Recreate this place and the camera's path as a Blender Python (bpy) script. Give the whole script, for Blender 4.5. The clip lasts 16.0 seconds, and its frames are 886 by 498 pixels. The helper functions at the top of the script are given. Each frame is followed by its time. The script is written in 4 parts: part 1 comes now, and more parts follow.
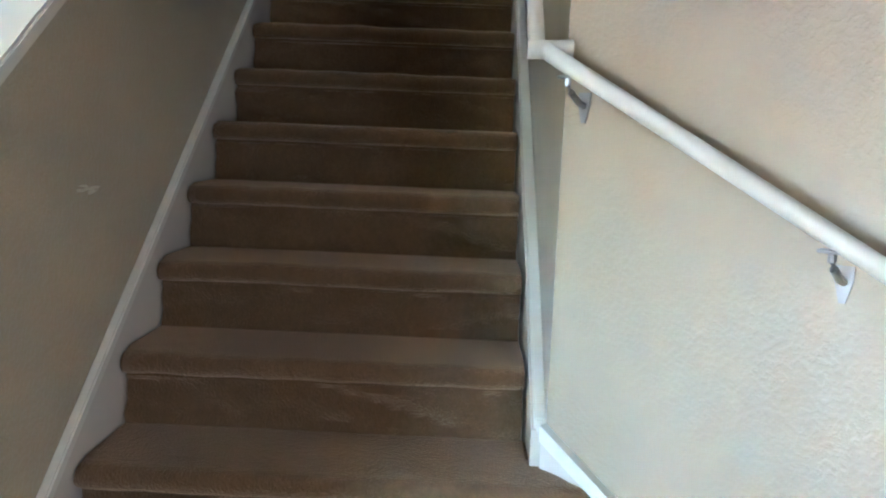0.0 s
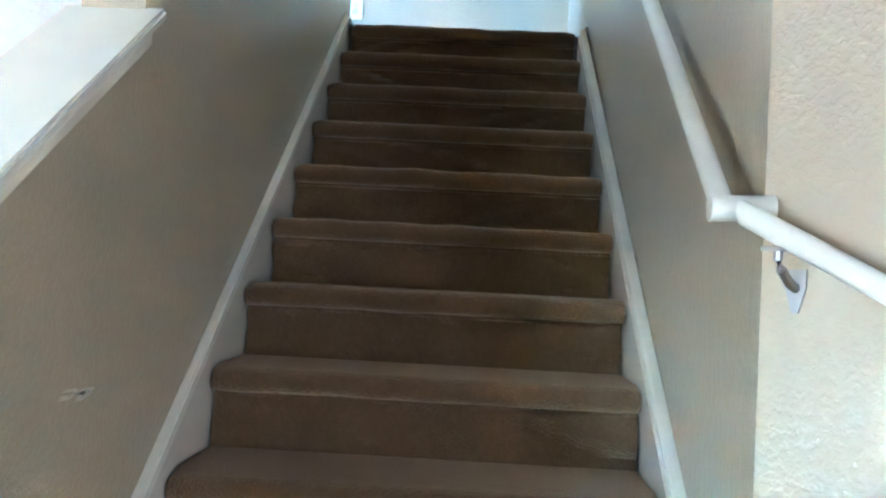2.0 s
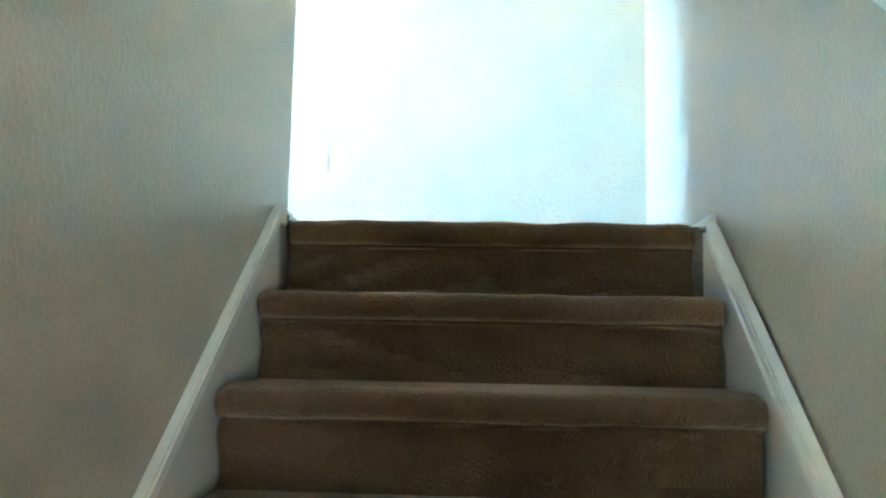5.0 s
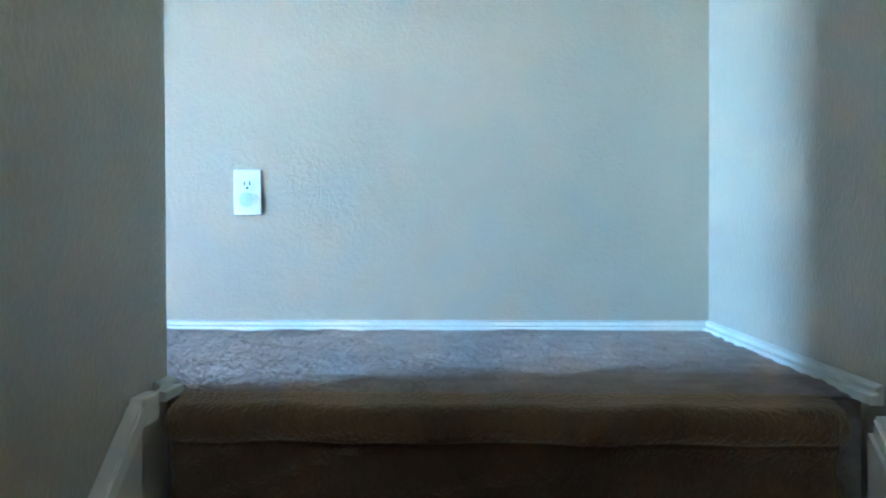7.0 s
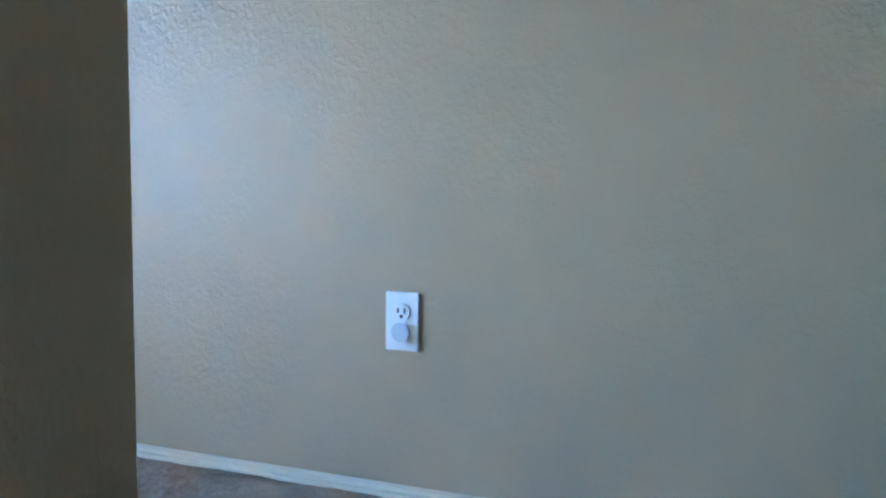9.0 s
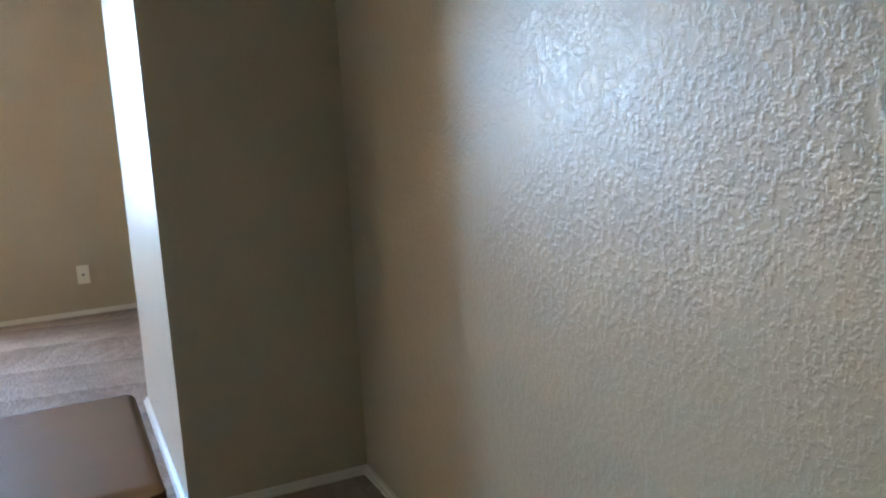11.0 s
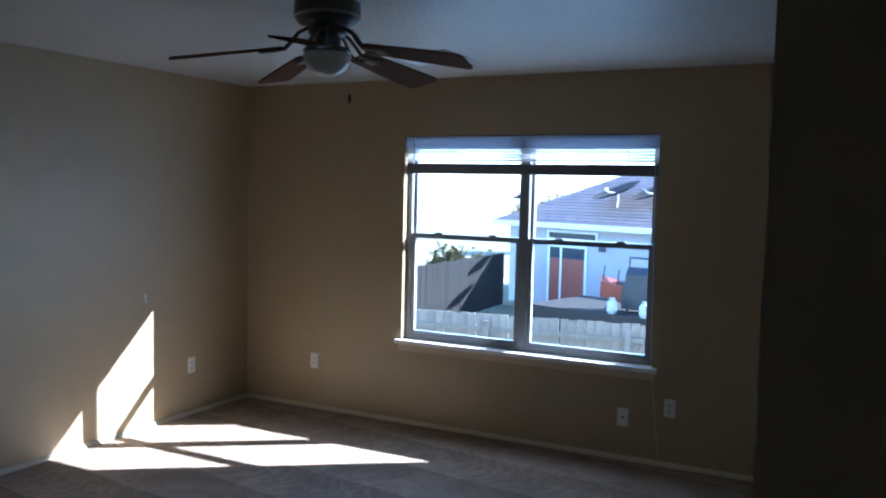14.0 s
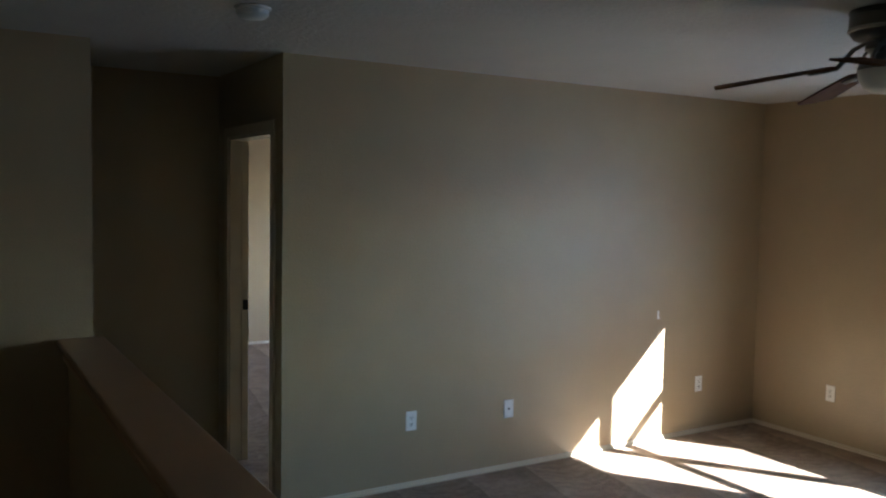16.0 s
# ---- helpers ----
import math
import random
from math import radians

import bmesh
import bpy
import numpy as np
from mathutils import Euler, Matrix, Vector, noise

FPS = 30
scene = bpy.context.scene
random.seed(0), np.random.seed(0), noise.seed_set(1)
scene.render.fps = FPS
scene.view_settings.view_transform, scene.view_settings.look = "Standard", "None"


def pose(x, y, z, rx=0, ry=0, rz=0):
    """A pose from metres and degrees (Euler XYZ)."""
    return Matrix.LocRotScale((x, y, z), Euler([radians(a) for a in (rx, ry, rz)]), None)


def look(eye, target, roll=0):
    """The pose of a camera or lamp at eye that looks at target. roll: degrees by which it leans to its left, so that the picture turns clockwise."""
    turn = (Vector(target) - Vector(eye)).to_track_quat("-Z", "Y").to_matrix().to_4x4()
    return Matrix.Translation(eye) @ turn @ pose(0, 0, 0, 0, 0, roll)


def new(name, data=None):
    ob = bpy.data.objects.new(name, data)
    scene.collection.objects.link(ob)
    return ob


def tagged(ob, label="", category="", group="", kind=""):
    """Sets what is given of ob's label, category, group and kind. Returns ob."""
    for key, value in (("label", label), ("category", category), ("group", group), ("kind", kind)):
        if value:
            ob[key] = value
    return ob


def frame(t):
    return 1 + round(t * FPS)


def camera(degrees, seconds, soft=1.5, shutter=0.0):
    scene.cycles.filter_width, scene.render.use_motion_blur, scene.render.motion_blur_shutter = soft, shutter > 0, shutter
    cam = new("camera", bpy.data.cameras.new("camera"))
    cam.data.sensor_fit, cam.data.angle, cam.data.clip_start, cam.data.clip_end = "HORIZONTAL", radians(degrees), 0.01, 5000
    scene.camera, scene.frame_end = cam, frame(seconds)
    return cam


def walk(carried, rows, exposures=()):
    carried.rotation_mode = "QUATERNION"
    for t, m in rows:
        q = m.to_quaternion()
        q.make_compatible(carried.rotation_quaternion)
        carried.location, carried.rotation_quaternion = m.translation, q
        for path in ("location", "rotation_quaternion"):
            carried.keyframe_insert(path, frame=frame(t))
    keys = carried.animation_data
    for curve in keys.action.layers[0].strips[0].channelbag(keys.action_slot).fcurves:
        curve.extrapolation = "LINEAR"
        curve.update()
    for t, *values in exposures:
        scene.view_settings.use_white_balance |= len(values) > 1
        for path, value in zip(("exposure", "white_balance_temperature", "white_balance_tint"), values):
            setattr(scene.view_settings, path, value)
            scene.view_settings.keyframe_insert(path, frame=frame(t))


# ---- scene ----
cam = camera(55.94, 16.0, soft=2.2)
walk(cam, [
    (0.0, pose(0.795, -4.087, -1.138, 82.40, -2.30, 1.42)),
    (0.2, pose(0.786, -4.109, -1.111, 84.45, -1.97, 2.46)),
    (0.5, pose(0.711, -4.157, -1.096, 87.88, -2.89, 2.04)),
    (1.0, pose(0.639, -4.174, -1.083, 90.72, -3.03, 1.12)),
    (1.5, pose(0.569, -3.970, -1.077, 90.50, -2.86, -0.29)),
    (2.0, pose(0.579, -3.552, -1.067, 91.72, -2.95, 2.07)),
    (2.5, pose(0.548, -3.164, -1.002, 93.99, -2.67, 2.97)),
    (3.0, pose(0.554, -2.837, -0.838, 95.13, -2.70, 3.90)),
    (3.5, pose(0.532, -2.576, -0.713, 97.44, -2.90, 3.37)),
    (4.2, pose(0.528, -2.277, -0.521, 98.16, -1.71, 4.08)),
    (6.5, pose(0.398, -1.360, 0.098, 90.61, -0.41, 1.51)),
    (7.0, pose(0.449, -1.159, 0.238, 89.16, 0.15, 2.37)),
    (7.5, pose(0.433, -0.933, 0.513, 83.87, -0.18, 1.58)),
    (8.0, pose(0.461, -0.782, 0.588, 83.92, -0.35, 4.48)),
    (10.3, pose(0.540, -0.153, 0.973, 82.54, 1.61, 49.26)),
    (10.5, pose(0.500, -0.092, 1.074, 80.42, 2.98, 52.98)),
    (11.0, pose(0.594, 0.091, 1.242, 79.32, 2.70, 64.54)),
    (11.5, pose(0.451, 0.241, 1.379, 78.40, 2.43, 72.24)),
    (12.0, pose(0.372, 0.405, 1.471, 79.90, 2.35, 81.47)),
    (12.5, pose(0.285, 0.536, 1.529, 82.77, 1.22, 90.80)),
    (13.0, pose(0.327, 0.627, 1.646, 84.68, -0.96, 99.90)),
    (13.5, pose(0.362, 0.613, 1.695, 85.43, -1.27, 108.18)),
    (14.0, pose(0.285, 0.572, 1.678, 85.92, -1.31, 116.90)),
    (14.5, pose(0.283, 0.446, 1.708, 85.77, -1.53, 124.75)),
    (15.0, pose(0.356, 0.418, 1.694, 86.14, -1.58, 133.05)),
    (15.5, pose(0.439, 0.415, 1.681, 86.57, -1.27, 140.89)),
    (16.0, pose(0.499, 0.453, 1.724, 86.17, -1.05, 148.95)),
], exposures=[
    (0.0, 7.7, 4400, 12), (1.0, 7.92, 4100, 9), (2.0, 8.32, 4150, 8), (2.6, 8.75, 4700, 7), (3.5, 9.1, 4850, 4), (4.2, 9.05, 4500, 1), (6.5, 8.2, 4150, 1),
    (7.0, 7.65, 4100, 6), (8.0, 6.9, 4150, 9), (10.5, 6.2, 5150, 15), (11.5, 6.1, 5250, 14), (12.0, 5.85, 5200, 12), (12.5, 4.95, 5000, 9),
    (13.0, 4.05, 4700, 6), (14.0, 3.0, 4750, 8), (15.0, 2.6, 4800, 8), (16.0, 3.55, 5400, 8),
])

# ---- light ----
world = bpy.data.worlds.new("sky")
world.use_nodes = True
scene.world = world
wn = world.node_tree.nodes
sky = wn.new("ShaderNodeTexSky")
sky.sky_type, sky.sun_disc = "NISHITA", False
SUN_DIR = Vector((0.70, -1.0, -0.675)).normalized()      # the way the sunlight travels
sky.dust_density, sky.ozone_density = 0.4, 3.0
sky.sun_elevation = math.asin(-SUN_DIR.z)
sky.sun_rotation = math.atan2(-SUN_DIR.x, -SUN_DIR.y)
world.node_tree.links.new(sky.outputs[0], wn["Background"].inputs[0])
wn["Background"].inputs[1].default_value = 0.15
sun = new("sun", bpy.data.lights.new("sun", "SUN"))
sun.data.energy, sun.data.angle, sun.data.color = 5.0, radians(0.5), (1.0, 0.96, 0.90)
sun.matrix_world = look((0, 0, 40), Vector((0, 0, 40)) + SUN_DIR)


def window_fill(eye, target, w, h, watts, color=(0.72, 0.84, 1.0)):
    lamp = new("window_fill", bpy.data.lights.new("window_fill", "AREA"))
    lamp.data.shape, lamp.data.size, lamp.data.size_y = "RECTANGLE", w, h
    lamp.data.energy, lamp.data.color = watts, color
    lamp.matrix_world = look(eye, target)
    return lamp


# sky light in the window openings; all after the first are unseen, placed for light
window_fill((-5.2, -1.455, 1.25), (0, -1.455, 0.9), 1.6, 1.2, 2.2, (0.45, 0.70, 1.0))
window_fill((-4.95, -1.75, -1.15), (0.8, -2.5, -1.0), 1.9, 1.2, 0.45, (0.40, 0.64, 1.0))
window_fill((-1.9, -5.75, -1.5), (0.9, -2.6, -0.9), 1.6, 1.0, 0.12, (0.74, 0.88, 1.0))
window_fill((-4.95, -6.5, 1.3), (0, -6.5, 1.0), 1.5, 1.2, 1.0)

# added lamp at an unseen entry opening, to brighten the left stair wall
window_fill((2.50, -6.1, -1.27), (0.0, -6.1, -1.27), 1.5, 1.25, 0.35, (1.0, 0.97, 0.92))

# ---- materials ----


def mat(name, color, rough=0.6, metal=0.0, var=0.0, var_scale=3.0, bump=0.0, bump_scale=60.0, bump_kind="noise",
        spread=0.0, spread_scale=0.8, detail=4.0, sheen=0.0, stretch=None, random_piece=0.0, bump_dist=0.01, spec=0.5):
    """A procedural material: colour with two scales of variation, and fine relief."""
    m = bpy.data.materials.new(name)
    m.use_nodes = True
    nt = m.node_tree
    n, l = nt.nodes, nt.links
    b = n["Principled BSDF"]
    b.inputs["Roughness"].default_value = rough
    b.inputs["Metallic"].default_value = metal
    b.inputs["Specular IOR Level"].default_value = spec
    if sheen:
        b.inputs["Sheen Weight"].default_value = sheen
        b.inputs["Sheen Roughness"].default_value = 0.5
        b.inputs["Sheen Tint"].default_value = (1.0, 0.70, 0.42, 1)
    co = n.new("ShaderNodeTexCoord")
    src = co.outputs["Object"]
    if stretch:
        mp = n.new("ShaderNodeMapping")
        mp.inputs["Scale"].default_value = stretch
        l.new(src, mp.inputs[0])
        src = mp.outputs[0]
    value = None
    for amount, scale in ((var, var_scale), (spread, spread_scale)):
        if not amount:
            continue
        t = n.new("ShaderNodeTexNoise")
        t.inputs["Scale"].default_value, t.inputs["Detail"].default_value = scale, detail
        l.new(src, t.inputs["Vector"])
        r = n.new("ShaderNodeMapRange")
        r.inputs[1].default_value, r.inputs[2].default_value = 0.25, 0.75
        r.inputs[3].default_value, r.inputs[4].default_value = 1 - amount, 1 + amount
        l.new(t.outputs[0], r.inputs[0])
        if value is None:
            value = r.outputs[0]
        else:
            q = n.new("ShaderNodeMath")
            q.operation = "MULTIPLY"
            l.new(value, q.inputs[0]), l.new(r.outputs[0], q.inputs[1])
            value = q.outputs[0]
    if random_piece:
        oi = n.new("ShaderNodeObjectInfo")
        r = n.new("ShaderNodeMapRange")
        r.inputs[3].default_value, r.inputs[4].default_value = 1 - random_piece, 1 + random_piece
        l.new(oi.outputs["Random"], r.inputs[0])
        if value is None:
            value = r.outputs[0]
        else:
            q = n.new("ShaderNodeMath")
            q.operation = "MULTIPLY"
            l.new(value, q.inputs[0]), l.new(r.outputs[0], q.inputs[1])
            value = q.outputs[0]
    if value is not None:
        mx = n.new("ShaderNodeVectorMath")
        mx.operation = "SCALE"
        mx.inputs[0].default_value = color
        l.new(value, mx.inputs["Scale"])
        l.new(mx.outputs[0], b.inputs["Base Color"])
    else:
        b.inputs["Base Color"].default_value = (*color, 1)
    if bump:
        bp = n.new("ShaderNodeBump")
        bp.inputs["Strength"].default_value, bp.inputs["Distance"].default_value = bump, bump_dist
        if bump_kind == "knockdown":
            # flat-topped splashes, a slow swell under them and a fine grain
            a = n.new("ShaderNodeTexNoise")
            a.inputs["Scale"].default_value, a.inputs["Detail"].default_value = bump_scale, 4.0
            a.inputs["Distortion"].default_value = 0.0
            l.new(src, a.inputs["Vector"])
            r = n.new("ShaderNodeMapRange")
            r.interpolation_type = "SMOOTHSTEP"
            r.inputs[1].default_value, r.inputs[2].default_value = 0.44, 0.62
            l.new(a.outputs[0], r.inputs[0])
            swell = n.new("ShaderNodeTexNoise")
            swell.inputs["Scale"].default_value, swell.inputs["Detail"].default_value = bump_scale * 0.38, 2
            l.new(src, swell.inputs["Vector"])
            q0 = n.new("ShaderNodeMath")
            q0.operation = "MULTIPLY_ADD"
            q0.inputs[1].default_value = 1.5
            l.new(swell.outputs[0], q0.inputs[0]), l.new(r.outputs[0], q0.inputs[2])
            c = n.new("ShaderNodeTexNoise")
            c.inputs["Scale"].default_value, c.inputs["Detail"].default_value = bump_scale * 3.4, 2
            l.new(src, c.inputs["Vector"])
            q = n.new("ShaderNodeMath")
            q.operation = "MULTIPLY_ADD"
            q.inputs[1].default_value = 0.30
            l.new(c.outputs[0], q.inputs[0]), l.new(q0.outputs[0], q.inputs[2])
            l.new(q.outputs[0], bp.inputs["Height"])
        else:
            a = n.new("ShaderNodeTexNoise")
            a.inputs["Scale"].default_value, a.inputs["Detail"].default_value = bump_scale, 5
            l.new(src, a.inputs["Vector"])
            l.new(a.outputs[0], bp.inputs["Height"])
        l.new(bp.outputs[0], b.inputs["Normal"])
    return m


WALL = mat("beige_wall_paint", (0.391, 0.3025, 0.181), 0.31, var=0.03, var_scale=5, spread=0.03, spread_scale=0.7, bump=0.23, stretch=(1, 1, 0.9),
           bump_scale=100, bump_kind="knockdown", bump_dist=0.004)
CEIL = mat("white_ceiling_paint", (0.50, 0.485, 0.455), 0.45, var=0.03, var_scale=4, bump=0.45, bump_scale=36, bump_kind="knockdown", bump_dist=0.004)
TRIM = mat("cream_trim_paint", (0.66, 0.585, 0.44), 0.35, var=0.03, var_scale=9, bump=0.05, bump_scale=40)
SKIRT = mat("beige_board_paint", (0.56, 0.465, 0.335), 0.45, var=0.04, var_scale=6, bump=0.08, bump_scale=30)
RAILP = mat("cream_rail_paint", (0.63, 0.57, 0.45), 0.28, var=0.03, var_scale=12, bump=0.04, bump_scale=25)
# beige ledge pushed to orange: warm bounced light is put into its colour
CAPP = mat("warmlit_ledge_paint", (0.46, 0.27, 0.145), 0.30, var=0.03, var_scale=8, bump=0.05, bump_scale=25)
PLATE = mat("white_plastic", (0.80, 0.80, 0.78), 0.3, var=0.02, var_scale=20)
PLATE_B = mat("cream_plastic", (0.70, 0.63, 0.46), 0.35, var=0.02, var_scale=20)
CAPG = mat("clear_grey_plastic", (0.58, 0.60, 0.62), 0.25, var=0.03, var_scale=30)
SLOT = mat("dark_slot", (0.02, 0.02, 0.02), 0.6)
STEEL = mat("brushed_nickel", (0.36, 0.33, 0.29), 0.42, 1.0, var=0.06, var_scale=40)
BLACKM = mat("dark_bronze", (0.03, 0.026, 0.022), 0.4, 0.7, var=0.1, var_scale=30)
# frame grey lowered to hold the dark of standing against daylight
VINYL = mat("backlit_frame_paint", (0.24, 0.245, 0.26), 0.35, var=0.03, var_scale=10)
SILL = mat("white_sill_marble", (0.80, 0.79, 0.77), 0.2, var=0.05, var_scale=8)
BLIND = mat("white_blind_slat", (0.72, 0.72, 0.72), 0.4, var=0.04, var_scale=8)
# darker copy of the slat colour, holding the stack's shade against bright panes
BLINDR = mat("backlit_blind_stack", (0.16, 0.16, 0.18), 0.4, var=0.05, var_scale=8)
CORD = mat("cord_cotton", (0.62, 0.58, 0.5), 0.9, var=0.05, var_scale=50)
FANBODY = mat("fan_pewter", (0.13, 0.115, 0.095), 0.42, 0.4, var=0.12, var_scale=18)
BLADE = mat("fan_blade_walnut", (0.105, 0.050, 0.022), 0.8, spec=0.06, var=0.25, var_scale=9, stretch=(1, 9, 9), bump=0.06, bump_scale=30)
BOWL = mat("frosted_glass", (0.72, 0.70, 0.64), 0.35, var=0.06, var_scale=14)
FROST = mat("frosted_pane", (0.75, 0.74, 0.70), 0.4, var=0.03, var_scale=20)
GROUND = mat("dry_lawn", (0.16, 0.14, 0.075), 0.95, var=0.35, var_scale=1.3, spread=0.3, spread_scale=0.1, bump=0.4, bump_scale=30)
FENCE = mat("weathered_cedar", (0.27, 0.235, 0.19), 0.85, var=0.2, var_scale=5, stretch=(4, 4, 0.6), random_piece=0.16, bump=0.2, bump_scale=40)
# dark wood, taken darker still so its colour carries the fence's shaded side
FENCED = mat("shaded_dark_cedar", (0.024, 0.022, 0.021), 0.95, spec=0.03, var=0.2, var_scale=5, stretch=(4, 4, 0.6), random_piece=0.16, bump=0.2, bump_scale=40)
STUCCO = mat("pale_siding", (0.43, 0.395, 0.40), 0.8, var=0.06, var_scale=2, bump=0.15, bump_scale=50)
ROOF = mat("brown_shingles", (0.165, 0.125, 0.12), 0.9, var=0.25, var_scale=4, spread=0.12, spread_scale=0.6, random_piece=0.1, bump=0.3, bump_scale=60)
REDP = mat("brick_red_paint", (0.27, 0.075, 0.045), 0.6, var=0.12, var_scale=5)
GLASSD = mat("dark_window_glass", (0.05, 0.06, 0.07), 0.08, var=0.05, var_scale=2)
WHITEP = mat("white_paint", (0.80, 0.80, 0.80), 0.5, var=0.04, var_scale=5)
GRILL = mat("black_enamel", (0.03, 0.03, 0.035), 0.4, var=0.15, var_scale=8)
TANK = mat("white_tank_paint", (0.50, 0.50, 0.49), 0.35, var=0.05, var_scale=10)
# the neighbouring house's shadow on the deck is put into this dark colour
DECK = mat("shadowed_deck_wood", (0.05, 0.043, 0.038), 0.9, spec=0.1, var=0.2, var_scale=6)
BARK = mat("bark", (0.10, 0.075, 0.055), 0.95, var=0.3, var_scale=12, bump=0.5, bump_scale=25)
LEAF = mat("dry_leaf", (0.12, 0.095, 0.03), 0.8, var=0.35, var_scale=6)


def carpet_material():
    """Brown cut-pile carpet of the stairs, the dim stairwell put into its darker colour."""
    m = mat("shaded_brown_carpet", (0.124, 0.068, 0.026), 0.95, var=0.15, var_scale=70, spread=0.17, spread_scale=7, stretch=(1, 0.6, 0.7), bump=0.8, bump_scale=190,
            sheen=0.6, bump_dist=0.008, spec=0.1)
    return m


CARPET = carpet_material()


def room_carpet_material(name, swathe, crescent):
    """The stair carpet in a lighter copy, stronger light put into its colour; swathe and crescent set how strongly the
    vacuum marks show.
    """
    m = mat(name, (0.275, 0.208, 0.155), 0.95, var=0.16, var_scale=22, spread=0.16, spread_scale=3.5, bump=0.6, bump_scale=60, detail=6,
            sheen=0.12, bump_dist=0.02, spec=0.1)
    n, l = m.node_tree.nodes, m.node_tree.links
    b = n["Principled BSDF"]
    col = b.inputs["Base Color"].links[0].from_socket
    co = n.new("ShaderNodeTexCoord")
    mp = n.new("ShaderNodeMapping")
    mp.inputs["Rotation"].default_value = (0, 0, radians(8))
    l.new(co.outputs["Object"], mp.inputs[0])
    w = n.new("ShaderNodeTexWave")
    w.wave_profile = "SAW"
    w.inputs["Scale"].default_value, w.inputs["Distortion"].default_value = 0.75, 2.4
    w.inputs["Detail"].default_value, w.inputs["Detail Scale"].default_value = 3.0, 0.7
    l.new(mp.outputs[0], w.inputs["Vector"])
    r = n.new("ShaderNodeMapRange")
    r.inputs[3].default_value, r.inputs[4].default_value = 1 - swathe, 1 + swathe
    l.new(w.outputs["Fac"], r.inputs[0])
    q = n.new("ShaderNodeVectorMath")
    q.operation = "SCALE"
    l.new(col, q.inputs[0]), l.new(r.outputs[0], q.inputs["Scale"])
    w2 = n.new("ShaderNodeTexNoise")
    w2.inputs["Scale"].default_value, w2.inputs["Distortion"].default_value = 2.6, 2.2
    w2.inputs["Detail"].default_value = 3.0
    l.new(mp.outputs[0], w2.inputs["Vector"])
    r2 = n.new("ShaderNodeMapRange")
    r2.inputs[1].default_value, r2.inputs[2].default_value = 0.3, 0.7
    r2.inputs[3].default_value, r2.inputs[4].default_value = 0.84, 1.16
    l.new(w2.outputs["Fac"], r2.inputs[0])
    q2 = n.new("ShaderNodeVectorMath")
    q2.operation = "SCALE"
    l.new(q.outputs[0], q2.inputs[0]), l.new(r2.outputs[0], q2.inputs["Scale"])
    # crescents left by the brush along each swathe
    def calc(op, x, y):
        k = n.new("ShaderNodeMath")
        k.operation = op
        for i, v in enumerate((x, y)):
            if isinstance(v, (int, float)):
                k.inputs[i].default_value = v
            else:
                l.new(v, k.inputs[i])
        return k.outputs[0]
    sep = n.new("ShaderNodeSeparateXYZ")
    l.new(mp.outputs[0], sep.inputs[0])
    across = calc("SUBTRACT", calc("FRACT", calc("DIVIDE", sep.outputs[0], 0.42), 0.0), 0.5)
    bow = calc("MULTIPLY", calc("MULTIPLY", across, across), 5.0)
    phase = calc("ADD", calc("ADD", calc("DIVIDE", sep.outputs[1], 0.085), bow), calc("MULTIPLY", w2.outputs["Fac"], 3.0))
    ripple = calc("SINE", calc("MULTIPLY", phase, 2 * math.pi), 0.0)
    part_of = calc("MULTIPLY", calc("GREATER_THAN", calc("SINE", calc("DIVIDE", sep.outputs[0], 0.134), 0.0), 0.0), crescent)
    q3 = n.new("ShaderNodeVectorMath")
    q3.operation = "SCALE"
    l.new(q2.outputs[0], q3.inputs[0])
    l.new(calc("ADD", calc("MULTIPLY", ripple, part_of), 1.0), q3.inputs["Scale"])
    l.new(q3.outputs[0], b.inputs["Base Color"])
    return m


# same carpet as the stairs, coloured lighter for the light it gets upstairs
CARPET_ROOM = room_carpet_material("lit_brushed_carpet", 0.19, 0.09)
CARPET_LANDING = room_carpet_material("lit_landing_carpet", 0.0, 0.03)


def glass_material():
    m = bpy.data.materials.new("window_glass")
    m.use_nodes = True
    n, l = m.node_tree.nodes, m.node_tree.links
    n.remove(n["Principled BSDF"])
    t, g, x, f = n.new("ShaderNodeBsdfTransparent"), n.new("ShaderNodeBsdfGlossy"), n.new("ShaderNodeMixShader"), n.new("ShaderNodeFresnel")
    t.inputs[0].default_value = (0.95, 0.97, 0.97, 1)
    g.inputs["Roughness"].default_value = 0.0
    f.inputs[0].default_value = 1.45
    l.new(f.outputs[0], x.inputs[0]), l.new(t.outputs[0], x.inputs[1]), l.new(g.outputs[0], x.inputs[2])
    l.new(x.outputs[0], n["Material Output"].inputs[0])
    return m


GLASS = glass_material()


def valance_material():
    """Thin plastic that lets some daylight through."""
    m = mat("blind_valance", (0.50, 0.52, 0.58), 0.45, var=0.03, var_scale=6)
    n, l = m.node_tree.nodes, m.node_tree.links
    t, x = n.new("ShaderNodeBsdfTranslucent"), n.new("ShaderNodeMixShader")
    t.inputs[0].default_value = (0.62, 0.68, 0.80, 1)
    x.inputs[0].default_value = 0.55
    l.new(n["Principled BSDF"].outputs[0], x.inputs[1]), l.new(t.outputs[0], x.inputs[2])
    l.new(x.outputs[0], n["Material Output"].inputs[0])
    return m


BLINDV = valance_material()

# ---- mesh helpers ----


def mesh_of(bm, name, material, smooth=False):
    bmesh.ops.recalc_face_normals(bm, faces=bm.faces)
    me = bpy.data.meshes.new(name)
    bm.to_mesh(me)
    bm.free()
    me.materials.append(material)
    if smooth:
        for f in me.polygons:
            f.use_smooth = True
        me.set_sharp_from_angle(angle=radians(40))
    return me


